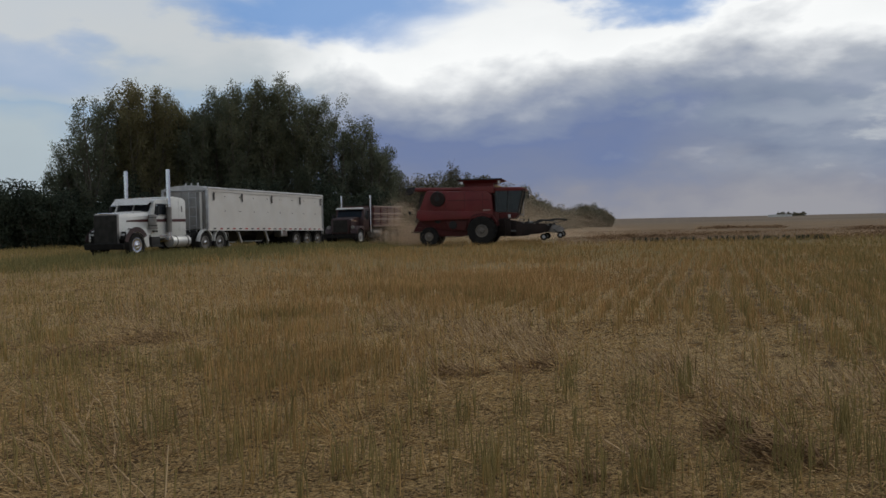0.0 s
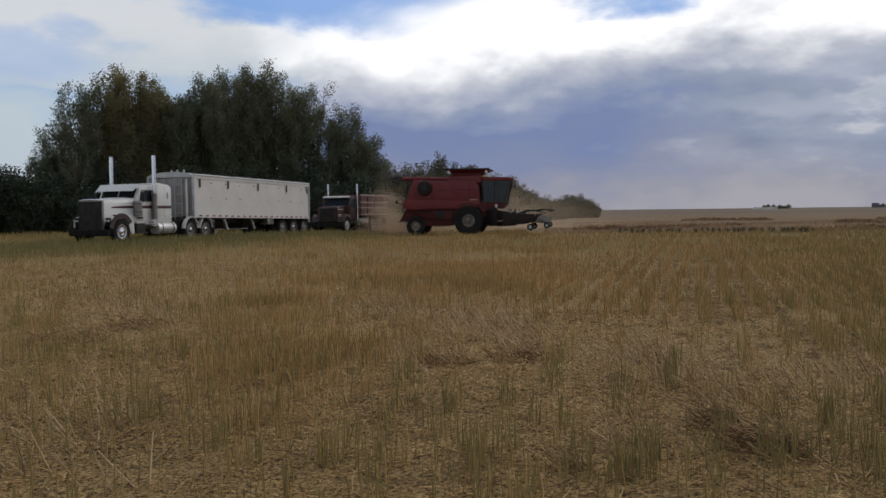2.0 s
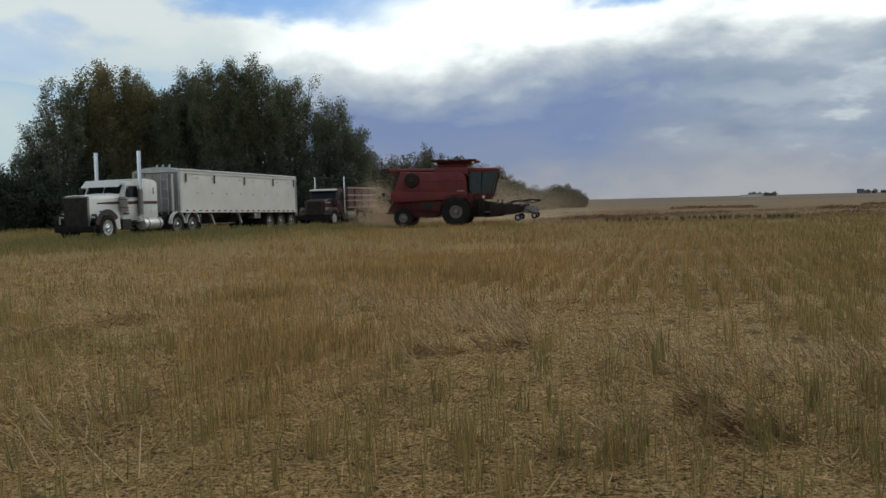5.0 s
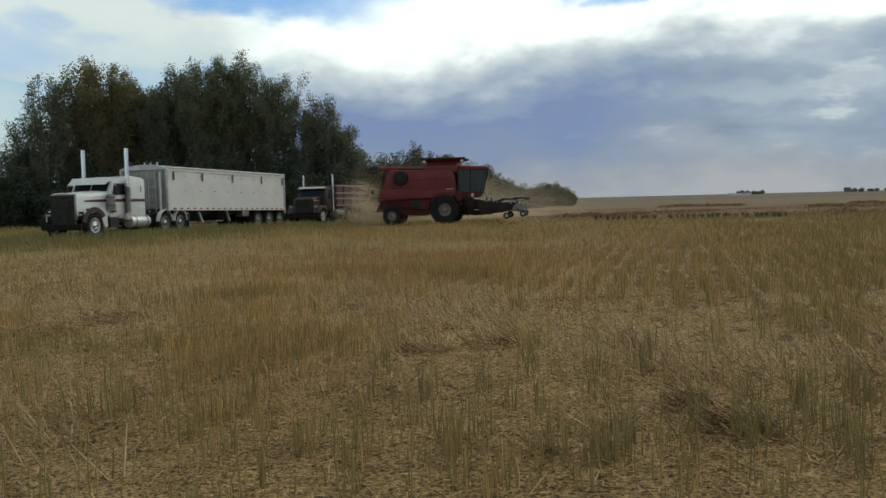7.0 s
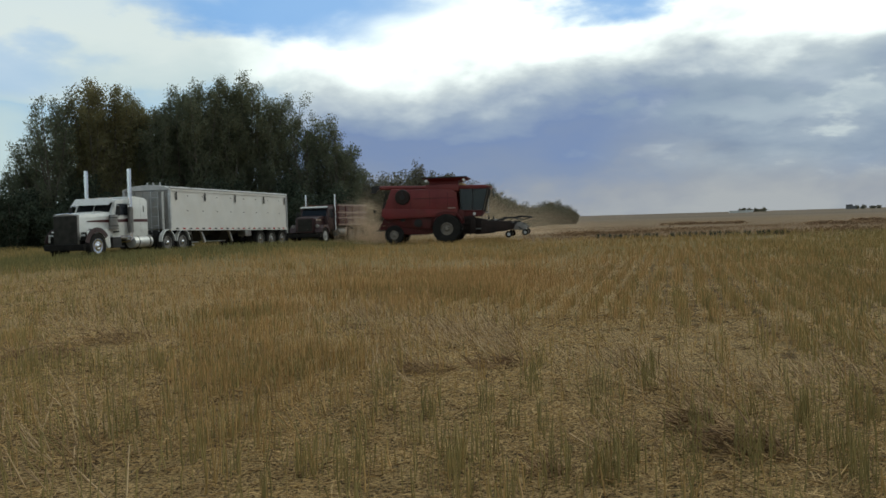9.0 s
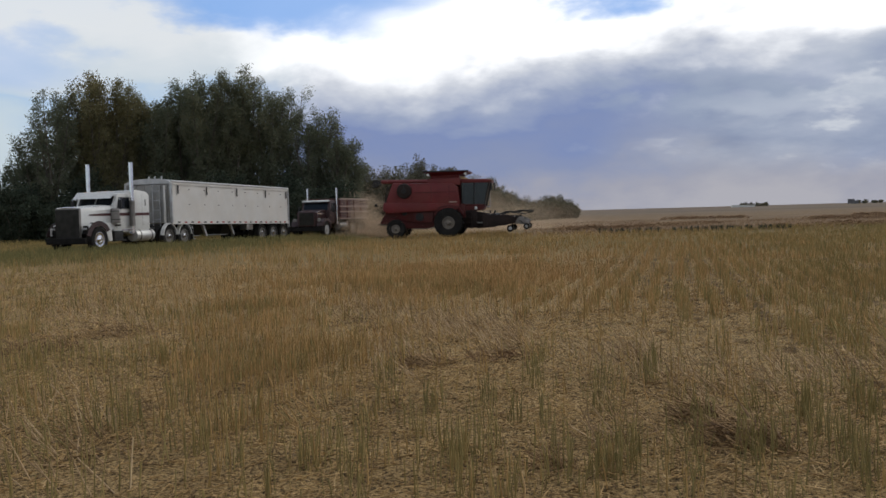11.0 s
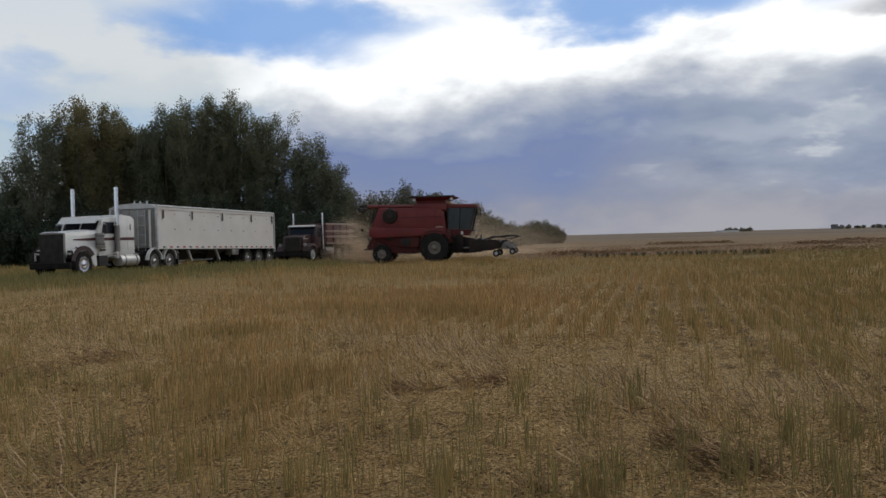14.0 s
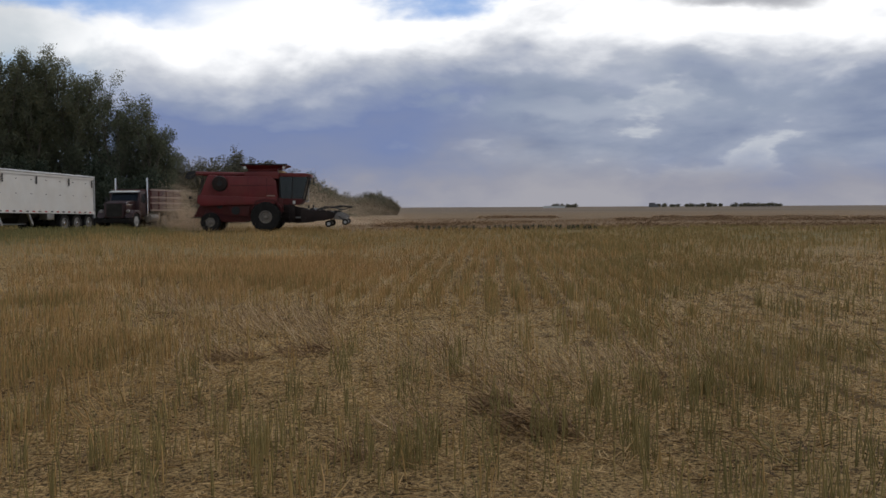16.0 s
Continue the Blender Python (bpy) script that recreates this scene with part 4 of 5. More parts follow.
    part("rear_axle", cyl((-3.45, -1.1, 0.62), (-3.45, 1.1, 0.62), 0.11), BLACK, T)
    for s in (1, -1):
        wheel(T, 0, s * 1.48, 0.92, 0.9, 0.78, RIM_GREY, 0.44, 20, "drive_wheel", s, "large lugged tractor tyre", 0.28)
        wheel(T, -3.45, s * 1.28, 0.60, 0.58, 0.42, RIM_GREY, 0.48, 16, "steer_wheel", s, "", 0.2)
        part("final_drive", box(-0.22, 0.28, s * 0.85 - 0.12, s * 0.85 + 0.12, 0.7, 1.4), COMBINE_DARK, T, bevel=0.03)
    for s in (1, -1):
        part("wheel_fender", prism([(-0.95, 1.45), (-0.6, 1.95), (0.0, 2.06), (0.62, 1.95), (0.95, 1.5), (0.9, 1.42), (0.55, 1.86), (0.0, 1.96), (-0.55, 1.86), (-0.88, 1.40)], s * 1.12, s * 1.5), COMBINE_DARK, T, "dark drive wheel fender")
    part("drive_shield", prism([(-2.2, 1.0), (-1.1, 0.95), (-1.0, 1.62), (-2.4, 1.68)], -1.25, -1.0), COMBINE_DARK, T, bevel=0.03)
    part("belt_pulley", cyl((-1.9, -1.22, 1.32), (-1.9, -1.34, 1.32), 0.26, None, 20), BLACK, T, bevel=0.01)
    part("belt_pulley", cyl((-2.9, -1.16, 1.62), (-2.9, -1.30, 1.62), 0.18, None, 18), BLACK, T, bevel=0.01)
    # platform rails and steps on the far side
    for a, b in (((0.9, 1.25), (2.4, 1.25)), ((0.9, 1.75), (2.4, 1.75))):
        part("platform_edge", tube([(a[0], a[1], 1.95), (b[0], b[1], 1.95)], 0.03, 6), BLACK, T)
    part("platform", box(0.9, 2.4, 1.0, 1.8, 1.86, 1.92), GALV, T)
    for x in (1.3, 1.85, 2.4):
        part("rail_post", tube([(x, 1.78, 1.92), (x, 1.78, 2.95)], 0.022, 6), GALV, T)
    for z in (2.4, 2.95):
        part("hand_rail", tube([(1.3, 1.78, z), (2.4, 1.78, z)], 0.022, 6), GALV, T)
    for k in range(4):
        part("cab_step", box(2.0, 2.35, 1.85, 2.15, 0.55 + 0.34 * k, 0.59 + 0.34 * k), GALV, T)
    # feeder house and header
    part("feeder_house", prism([(0.85, 0.72), (0.95, 1.72), (2.9, 1.35), (2.9, 0.56), (1.8, 0.50)], -0.65, 0.65), HEADER_DARK, T, bevel=0.03)
    for k in range(4):
        part("access_step", box(0.98, 1.42, -1.32, -0.98, 0.55 + 0.32 * k, 0.60 + 0.32 * k), HEADER_DARK, T)
    for x in (0.98, 1.42):
        part("step_rail", tube([(x, -1.15, 0.5), (x, -1.1, 1.75)], 0.035, 6), HEADER_DARK, T)
    part("step_panel", box(1.0, 1.75, -0.98, -0.9, 0.55, 1.68), HEADER_DARK, T, bevel=0.02)
    part("access_lamp", box(1.62, 1.78, -1.02, -0.98, 1.72, 1.92), WHITE, T, "pale lamp below the cab", bevel=0.02)
    part("feeder_cylinder", tube([(0.6, -0.75, 0.9), (2.2, -0.75, 0.85)], 0.05, 8), RIM_DULL, T)
    hd = part("pickup_header", prism([(2.55, 0.62), (2.6, 1.42), (2.95, 1.44), (3.3, 1.25), (4.2, 1.2), (4.35, 1.02), (4.2, 0.78), (3.2, 0.66)], -2.15, 2.15), HEADER_DARK, T, "dark dusty pickup header", bevel=0.02, at=pose(-0.36, 0, -0.04))
    part("header_auger", cyl((3.25, -2.0, 1.28), (3.25, 2.0, 1.28), 0.22, None, 18), BLACK, hd)
    part("pickup_belt", prism([(4.1, 1.14), (5.15, 0.98), (5.3, 0.86), (5.2, 0.74), (4.2, 0.84)], -1.95, 1.95), BELT, hd, "black toothed pickup belt", bevel=0.03)
    part("belt_roller", cyl((5.18, -1.97, 0.86), (5.18, 1.97, 0.86), 0.11, None, 14), GALV, hd)
    for k in range(20):
        yy = -1.9 + 0.2 * k
        part("pickup_tine", tube([(4.6, yy, 1.08), (4.75, yy, 1.22)], 0.012, 5), BLACK, hd)
        part("pickup_tine", tube([(5.0, yy, 1.0), (5.14, yy, 1.14)], 0.012, 5), BLACK, hd)
    part("wind_guard", tube([(4.5, -2.1, 1.52), (4.5, 2.1, 1.52)], 0.035, 8), BLACK, hd)
    for k in range(15):
        yy = -2.05 + 0.293 * k
        part("wind_guard_rod", tube([(4.5, yy, 1.52), (5.05, yy, 1.40), (5.65, yy, 1.52)], 0.016, 5), BLACK, hd)
    for s in (1, -1):
        part("end_shield", prism([(2.9, 0.66), (2.9, 1.40), (4.3, 1.32), (4.75, 1.18), (4.6, 0.86), (4.0, 0.72)], s * 2.14, s * 2.24), HEADER_DARK, hd, "dark end shield", bevel=0.015)
        part("pickup_side_plate", prism([(4.2, 0.88), (4.3, 1.30), (5.1, 1.18), (5.45, 0.95), (5.3, 0.72)], s * 1.97, s * 2.06), RIM_DULL, hd, "grey pickup side plate", bevel=0.01)
        part("guard_arm", tube([(3.5, s * 2.18, 1.36), (4.1, s * 2.2, 1.58), (4.5, s * 2.18, 1.52), (5.0, s * 2.18, 1.62), (5.6, s * 2.18, 1.56)], 0.045, 8), BLACK, hd)
        part("drive_motor", cyl((4.72, s * 2.06, 1.25), (4.72, s * 2.3, 1.25), 0.11, None, 12), BLACK, hd)
        wheel(hd, 4.28, s * 2.2, 0.52, 0.21, 0.14, GALV, 0.5, 0, "gauge_wheel", s, "", 0.1)
        wheel(hd, 5.30, s * 2.2, 0.62, 0.19, 0.14, GALV, 0.5, 0, "gauge_wheel", s, "", 0.1)
        part("gauge_arm", tube([(4.28, s * 2.2, 0.52), (4.5, s * 2.15, 0.95)], 0.03, 6), BLACK, hd)
        part("gauge_arm", tube([(5.30, s * 2.2, 0.62), (4.9, s * 2.15, 1.0)], 0.03, 6), BLACK, hd)
        part("header_light", box(3.0, 3.1, s * 1.9 - 0.08, s * 1.9 + 0.08, 1.5, 1.68), BLACK, hd, bevel=0.015)


make_semi_truck()
make_trailer()
make_grain_truck()
make_combine()


# ---- trees and bushes ----
def leaf_cloud(centres, spread, per, size, gen):
    """Leaves as small folded quads of four triangles round the given centres."""
    c = np.repeat(centres, per, 0)
    n = len(c)
    c = c + np.clip(gen.normal(0, 1, (n, 3)), -1.6, 1.6) * np.repeat(spread, per, 0)
    a = gen.normal(0, 1, (n, 3))
    a /= np.linalg.norm(a, axis=1)[:, None]
    b = np.cross(a, gen.normal(0, 1, (n, 3)))
    b /= np.linalg.norm(b, axis=1)[:, None]
    nn = np.cross(a, b)
    s = size * gen.uniform(0.6, 1.4, (n, 1))
    v = np.stack([c - a * s * 0.6, c + b * s * 0.42 + nn * s * 0.12, c + a * s * 0.6, c - b * s * 0.42 + nn * s * 0.12], 1).reshape(-1, 3)
    i = np.arange(n)[:, None] * 4
    f = np.concatenate([i + [0, 1, 2], i + [0, 2, 3]], 0)
    return v, f


def branch_mesh(segs, n=6):
    """Tapered limbs: rows of start, end, radii."""
    bm = bmesh.new()
    for p, q, r0, r1 in segs:
        cyl(p, q, r0, r1, n, bm)
    return bm


def make_tree(x, y, H, R, seed, leaf_mat, limbs=77, per=230, low=0.10, size=0.145, spread=1.0, name="poplar_tree", label="", group="bluff trees"):
    """Upright poplar: tapered trunk, rising limbs and a crown of leaves in tufts with gaps."""
    g = np.random.default_rng(seed)
    T = thing(name, pose(x, y, gz(x, y) - 0.05, 0, 0, g.uniform(0, 360)), label or "tall dark green poplar with upswept leafy limbs beside the field", "tree", group)
    bend = g.normal(0, 0.25, 2)

    def axis(q):
        return np.array([bend[0] * q * q * 2, bend[1] * q * q * 2, q * H * 0.90])

    segs = []
    r0 = 0.018 * H
    for k in range(8):
        segs.append((axis(k / 8), axis((k + 1) / 8 * 1.0), r0 * (1 - k / 8) + 0.015, r0 * (1 - (k + 1) / 8) + 0.012))
    # leaders that fork from the trunk and end in spires of their own
    heads = [np.array([bend[0] * 2, bend[1] * 2, H])]
    for k in range(6):
        a = 2 * math.pi * (k + g.uniform(0, 0.7)) / 6
        w = R * g.uniform(0.55, 1.0)
        heads.append(np.array([math.cos(a) * w, math.sin(a) * w, H * g.uniform(0.78, 1.0)]))

    def leader(h, q):
        fork = axis(0.12)
        out = np.array([h[0], h[1], 0.0]) * min(1.0, q * 1.8)
        return fork * (1 - q) + np.array([out[0], out[1], h[2]]) * q

    for h in heads[1:]:
        for k in range(5):
            segs.append((leader(h, k / 5), leader(h, (k + 1) / 5), r0 * 0.5 * (1 - k / 5) + 0.012, r0 * 0.5 * (1 - (k + 1) / 5) + 0.010))
    cs, sp = [], []
    for k in range(limbs):
        q = low + (1.0 - low) * (k + g.uniform(0, 1)) / limbs
        a = g.uniform(0, 2 * math.pi)
        h = heads[k % 7]
        reach = R * (0.30 + 0.42 * math.sin(math.pi * min(1, (q * 0.72 + 0.22))) ** 0.9) * g.uniform(0.45, 1.1)
        p = leader(h, q * 0.95)
        e = p + np.array([math.cos(a) * reach, math.sin(a) * reach, reach * g.uniform(0.7, 1.5)])
        e[2] = min(e[2], h[2] * g.uniform(0.96, 1.03))
        mid = (p + e) / 2 + np.array([math.cos(a), math.sin(a), -0.4]) * reach * 0.12
        segs += [(p, mid, 0.055 * (1.1 - q), 0.035 * (1.1 - q) + 0.006), (mid, e, 0.035 * (1.1 - q) + 0.006, 0.008)]
        for u in np.linspace(0.2, 1.0, 6):
            b = (p * (1 - u) ** 2 + 2 * mid * u * (1 - u) + e * u * u)
            cs.append(b + g.normal(0, 0.10, 3))
            w = (0.34 - 0.11 * u) * spread
            sp.append((w * 0.92, w * 0.92, w * 1.45))
    part("trunk", branch_mesh(segs, 6), BARK, T)
    v, f = leaf_cloud(np.array(cs), np.array(sp), max(4, per // 6), size, g)
    v[:, 2] = np.maximum(v[:, 2], 0.05)
    part("crown", mesh_np("crown", v, f, leaf_mat), None, T)
    return T


def make_bush(x, y, H, R, seed, leaf_mat, leaves=1500, size=0.2, label="", name="willow_bush", group="bluff bushes"):
    """Many-stemmed bush with an uneven crown down to the ground."""
    g = np.random.default_rng(seed)
    T = thing(name, pose(x, y, gz(x, y) - 0.05), label or "dense grey-green willow bush along the field edge", "bush", group)
    segs, cs, sp = [], [], []
    for k in range(22):
        a, lean = g.uniform(0, 2 * math.pi), g.uniform(0.1, 1.0)
        b = np.array([math.cos(a), math.sin(a), 0]) * R * 0.25 * g.uniform(0, 1)
        e = np.array([math.cos(a) * R * lean, math.sin(a) * R * lean, H * (1.02 - 0.42 * lean ** 2) * g.uniform(0.8, 1.05)])
        m = (b + e) / 2 + np.array([0, 0, H * 0.10])
        segs += [(b, m, 0.05, 0.03), (m, e, 0.03, 0.008)]
        for u in np.linspace(0.12, 1.0, 6):
            cs.append(b * (1 - u) ** 2 + 2 * m * u * (1 - u) + e * u * u)
            w = R * (0.27 - 0.15 * u)
            sp.append((w, w, w * 0.95))
    part("trunk", branch_mesh(segs, 5), BARK, T)
    v, f = leaf_cloud(np.array(cs), np.array(sp), max(2, leaves // len(cs)), size, g)
    v[:, 2] = np.maximum(v[:, 2], 0.03)
    part("crown", mesh_np("crown", v, f, leaf_mat), None, T)
    return T


def polar(az, d):
    """Plan position from a bearing and a distance, on a plan DEPTH times as deep as it is wide."""
    return d * math.sin(radians(az)), DEPTH * d * math.cos(radians(az))


# outline of the bluff: bearing, distance, height, radius, yellowing
TREES = [(-20.6, 80, 5.6, 1.3, 0), (-19.85, 79, 7.8, 1.4, 0), (-19.0, 77, 10.0, 1.6, 0), (-17.9, 80, 10.9, 1.9, 0), (-16.8, 78, 12.0, 1.9, 1), (-15.7, 79, 11.5, 1.9, 1),
         (-14.6, 80, 10.6, 1.9, 1), (-13.6, 79, 10.7, 1.7, 0), (-12.4, 80, 11.5, 1.7, 0), (-11.4, 78, 11.7, 1.6, 0), (-10.5, 80, 12.3, 1.8, 0),
         (-9.6, 79, 11.6, 1.6, 0), (-8.7, 80, 12.0, 1.8, 0), (-7.7, 79, 10.4, 1.6, 0), (-6.6, 80, 10.9, 1.7, 0), (-5.6, 79, 9.3, 1.6, 0),
         (-4.8, 80, 9.6, 1.5, 0), (-3.9, 79, 8.2, 1.4, 0), (-3.25, 80, 6.8, 1.2, 0)]
for k, (a, d, h, r, yellow) in enumerate(TREES):
    make_tree(*polar(a, d), h * 1.05, r, 100 + k, LEAF_YELLOW if yellow else LEAF, per=170 if a > -7.2 else 150 if a < -18.5 else 330, size=0.10, spread=0.75 if (a > -7.2 or a < -18.5) else 0.9, label="tall poplar with yellowing leaves beside the field" if yellow else "")
for k, (a, d, h, r) in enumerate([(-16.2, 87, 11.0, 2.2), (-14.0, 86, 10.6, 2.2), (-11.9, 87, 11.4, 2.2), (-9.9, 86, 11.6, 2.2)]):
    make_tree(*polar(a, d), h, r, 150 + k, LEAF, limbs=56, per=240, size=0.13)
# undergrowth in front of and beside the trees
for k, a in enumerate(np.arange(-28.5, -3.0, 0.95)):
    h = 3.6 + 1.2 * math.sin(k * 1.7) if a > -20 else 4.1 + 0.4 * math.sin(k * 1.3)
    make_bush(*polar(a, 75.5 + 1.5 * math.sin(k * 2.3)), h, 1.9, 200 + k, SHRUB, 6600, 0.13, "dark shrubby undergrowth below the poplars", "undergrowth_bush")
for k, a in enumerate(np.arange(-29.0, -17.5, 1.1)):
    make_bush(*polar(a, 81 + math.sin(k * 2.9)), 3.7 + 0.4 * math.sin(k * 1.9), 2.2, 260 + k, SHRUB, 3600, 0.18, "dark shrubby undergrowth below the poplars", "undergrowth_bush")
# willow belt beyond the second truck, receding along the field
for k, (a, d, h, r) in enumerate([(-3.0, 103, 5.4, 2.6), (-2.2, 100, 6.1, 2.6), (-1.3, 102, 5.8, 2.6), (-0.5, 100, 5.6, 2.6), (0.3, 103, 6.3, 2.6), (0.9, 101, 6.3, 2.3),
                                  (1.7, 104, 5.7, 2.6), (2.5, 102, 5.5, 2.5), (3.2, 106, 5.3, 2.5), (3.9, 108, 4.7, 2.3), (4.6, 122, 5.1, 2.6), (5.2, 132, 4.4, 2.6),
                                  (5.9, 142, 3.7, 2.6), (6.6, 152, 3.2, 2.6), (7.3, 165, 3.2, 2.6), (7.9, 186, 3.9, 2.6), (8.35, 188, 4.1, 2.5), (8.9, 192, 3.2, 2.4), (9.2, 190, 2.2, 1.6)]):
    make_bush(*polar(a, d), h, r, 300 + k, WILLOW, 11000, 0.14)
make_tree(*polar(0.72, 100), 7.7, 0.5, 340, WILLOW, 28, 60, 0.3, 0.12, 0.8, "sapling", "thin sapling rising above the willow bushes", "bluff bushes")


# ---- stubble, straw and swaths ----
ROW_AZ = radians(16.2)
ROW_GAP = 0.44


def value_noise(x, y, scale, seed):
    """Smooth random patches over the plan."""
    g = np.random.default_rng(seed)
    tab = g.uniform(0, 1, (64, 64))
    u, v = np.asarray(x) / scale + 200, np.asarray(y) / scale + 200
    i, j = np.floor(u).astype(int), np.floor(v).astype(int)
    a, b = u - i, v - j
    a, b = a * a * (3 - 2 * a), b * b * (3 - 2 * b)
    return (tab[i % 64, j % 64] * (1 - a) * (1 - b) + tab[(i + 1) % 64, j % 64] * a * (1 - b)
            + tab[i % 64, (j + 1) % 64] * (1 - a) * b + tab[(i + 1) % 64, (j + 1) % 64] * a * b)


def scatter(density, r0, r1, az0, az1, g):
    n = int(density * 0.5 * radians(az1 - az0) * (r1 * r1 - r0 * r0))
    r = np.sqrt(g.uniform(r0 * r0, r1 * r1, n))
    a = np.radians(g.uniform(az0, az1, n))
    return r * np.sin(a), r * np.cos(a)


def to_rows(x, y, g, pull, width):
    """Draws stalks towards the seed rows, which run at ROW_AZ."""
    c, s = math.cos(ROW_AZ), math.sin(ROW_AZ)
    across, along = x * c - y * s, x * s + y * c
    row = np.round(across / ROW_GAP) * ROW_GAP + g.normal(0, width, len(x)) + 0.04 * np.sin(along * 0.6)
    across = np.where(g.uniform(0, 1, len(x)) < pull, row, across)
    return across * c + along * s, -across * s + along * c


def stalks(name, x, y, z0, height, lean, heading, radius, material, label, sides=3, bends=1):
    """Thin tapered stalks as one mesh."""
    n = len(x)
    g = np.random.default_rng(n)
    tip = np.stack([np.sin(heading) * np.sin(lean), np.cos(heading) * np.sin(lean), np.cos(lean)], 1) * height[:, None]
    base = np.stack([x, y, z0], 1)
    side = np.cross(tip, np.stack([np.cos(heading + 0.3), np.sin(heading + 0.7), np.full(n, 0.2)], 1))
    side /= np.linalg.norm(side, axis=1)[:, None] + 1e-9
    third = np.cross(tip / height[:, None], side)
    rings = []
    for k in range(bends + 1):
        u = k / bends
        p = base + tip * u
        if bends > 1 and 0 < k < bends:
            p = p + side * (g.normal(0, 0.05, (n, 1)) * height[:, None])
        r = (radius * (1.0 - 0.35 * u))[:, None]
        for j in range(sides):
            a = 2 * math.pi * j / sides
            rings.append(p + side * r * math.cos(a) + third * r * math.sin(a))
    per = sides * (bends + 1)
    v = np.stack(rings, 1).reshape(-1, 3)
    i = np.arange(n)[:, None] * per
    f = []
    for k in range(bends):
        for j in range(sides):
            q = (j + 1) % sides
            f.append(i + [k * sides + j, k * sides + q, (k + 1) * sides + q, (k + 1) * sides + j])
    ob = new(name, mesh_np(name, v, np.concatenate(f, 0), material))
    return tagged(ob, label, "stubble", kind="stuff")


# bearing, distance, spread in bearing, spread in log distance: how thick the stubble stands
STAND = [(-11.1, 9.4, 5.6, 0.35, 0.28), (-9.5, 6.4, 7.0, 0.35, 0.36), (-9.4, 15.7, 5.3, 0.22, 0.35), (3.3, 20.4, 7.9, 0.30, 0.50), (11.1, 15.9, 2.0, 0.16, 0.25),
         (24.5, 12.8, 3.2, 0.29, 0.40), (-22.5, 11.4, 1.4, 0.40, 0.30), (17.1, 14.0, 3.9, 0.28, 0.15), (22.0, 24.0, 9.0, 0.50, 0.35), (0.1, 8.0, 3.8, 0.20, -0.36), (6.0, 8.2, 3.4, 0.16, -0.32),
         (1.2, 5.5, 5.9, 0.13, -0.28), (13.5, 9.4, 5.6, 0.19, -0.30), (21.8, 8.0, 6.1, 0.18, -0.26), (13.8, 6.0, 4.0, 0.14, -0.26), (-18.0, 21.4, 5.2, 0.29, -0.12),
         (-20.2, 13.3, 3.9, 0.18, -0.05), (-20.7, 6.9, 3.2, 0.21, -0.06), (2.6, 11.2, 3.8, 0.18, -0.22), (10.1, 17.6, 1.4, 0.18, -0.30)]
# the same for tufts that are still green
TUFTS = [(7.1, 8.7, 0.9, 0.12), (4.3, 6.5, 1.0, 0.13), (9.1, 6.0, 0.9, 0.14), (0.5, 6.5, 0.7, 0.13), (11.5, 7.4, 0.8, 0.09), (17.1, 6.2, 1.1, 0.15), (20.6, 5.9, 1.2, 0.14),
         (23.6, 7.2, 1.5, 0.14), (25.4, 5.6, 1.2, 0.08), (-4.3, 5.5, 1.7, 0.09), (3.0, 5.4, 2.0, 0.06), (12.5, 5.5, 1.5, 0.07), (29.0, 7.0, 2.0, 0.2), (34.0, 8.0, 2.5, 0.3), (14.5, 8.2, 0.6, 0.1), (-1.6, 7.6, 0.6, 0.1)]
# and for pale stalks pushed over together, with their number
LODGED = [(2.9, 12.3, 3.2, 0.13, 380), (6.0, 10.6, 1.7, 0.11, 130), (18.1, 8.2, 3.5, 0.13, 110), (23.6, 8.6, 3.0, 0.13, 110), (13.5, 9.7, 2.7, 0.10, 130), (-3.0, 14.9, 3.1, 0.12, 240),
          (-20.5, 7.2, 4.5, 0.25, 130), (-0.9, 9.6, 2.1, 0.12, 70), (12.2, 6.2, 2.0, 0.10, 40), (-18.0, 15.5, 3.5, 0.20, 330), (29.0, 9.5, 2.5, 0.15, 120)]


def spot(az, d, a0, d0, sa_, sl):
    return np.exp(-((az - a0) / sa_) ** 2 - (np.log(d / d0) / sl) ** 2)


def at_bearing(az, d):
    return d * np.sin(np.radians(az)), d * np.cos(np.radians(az))


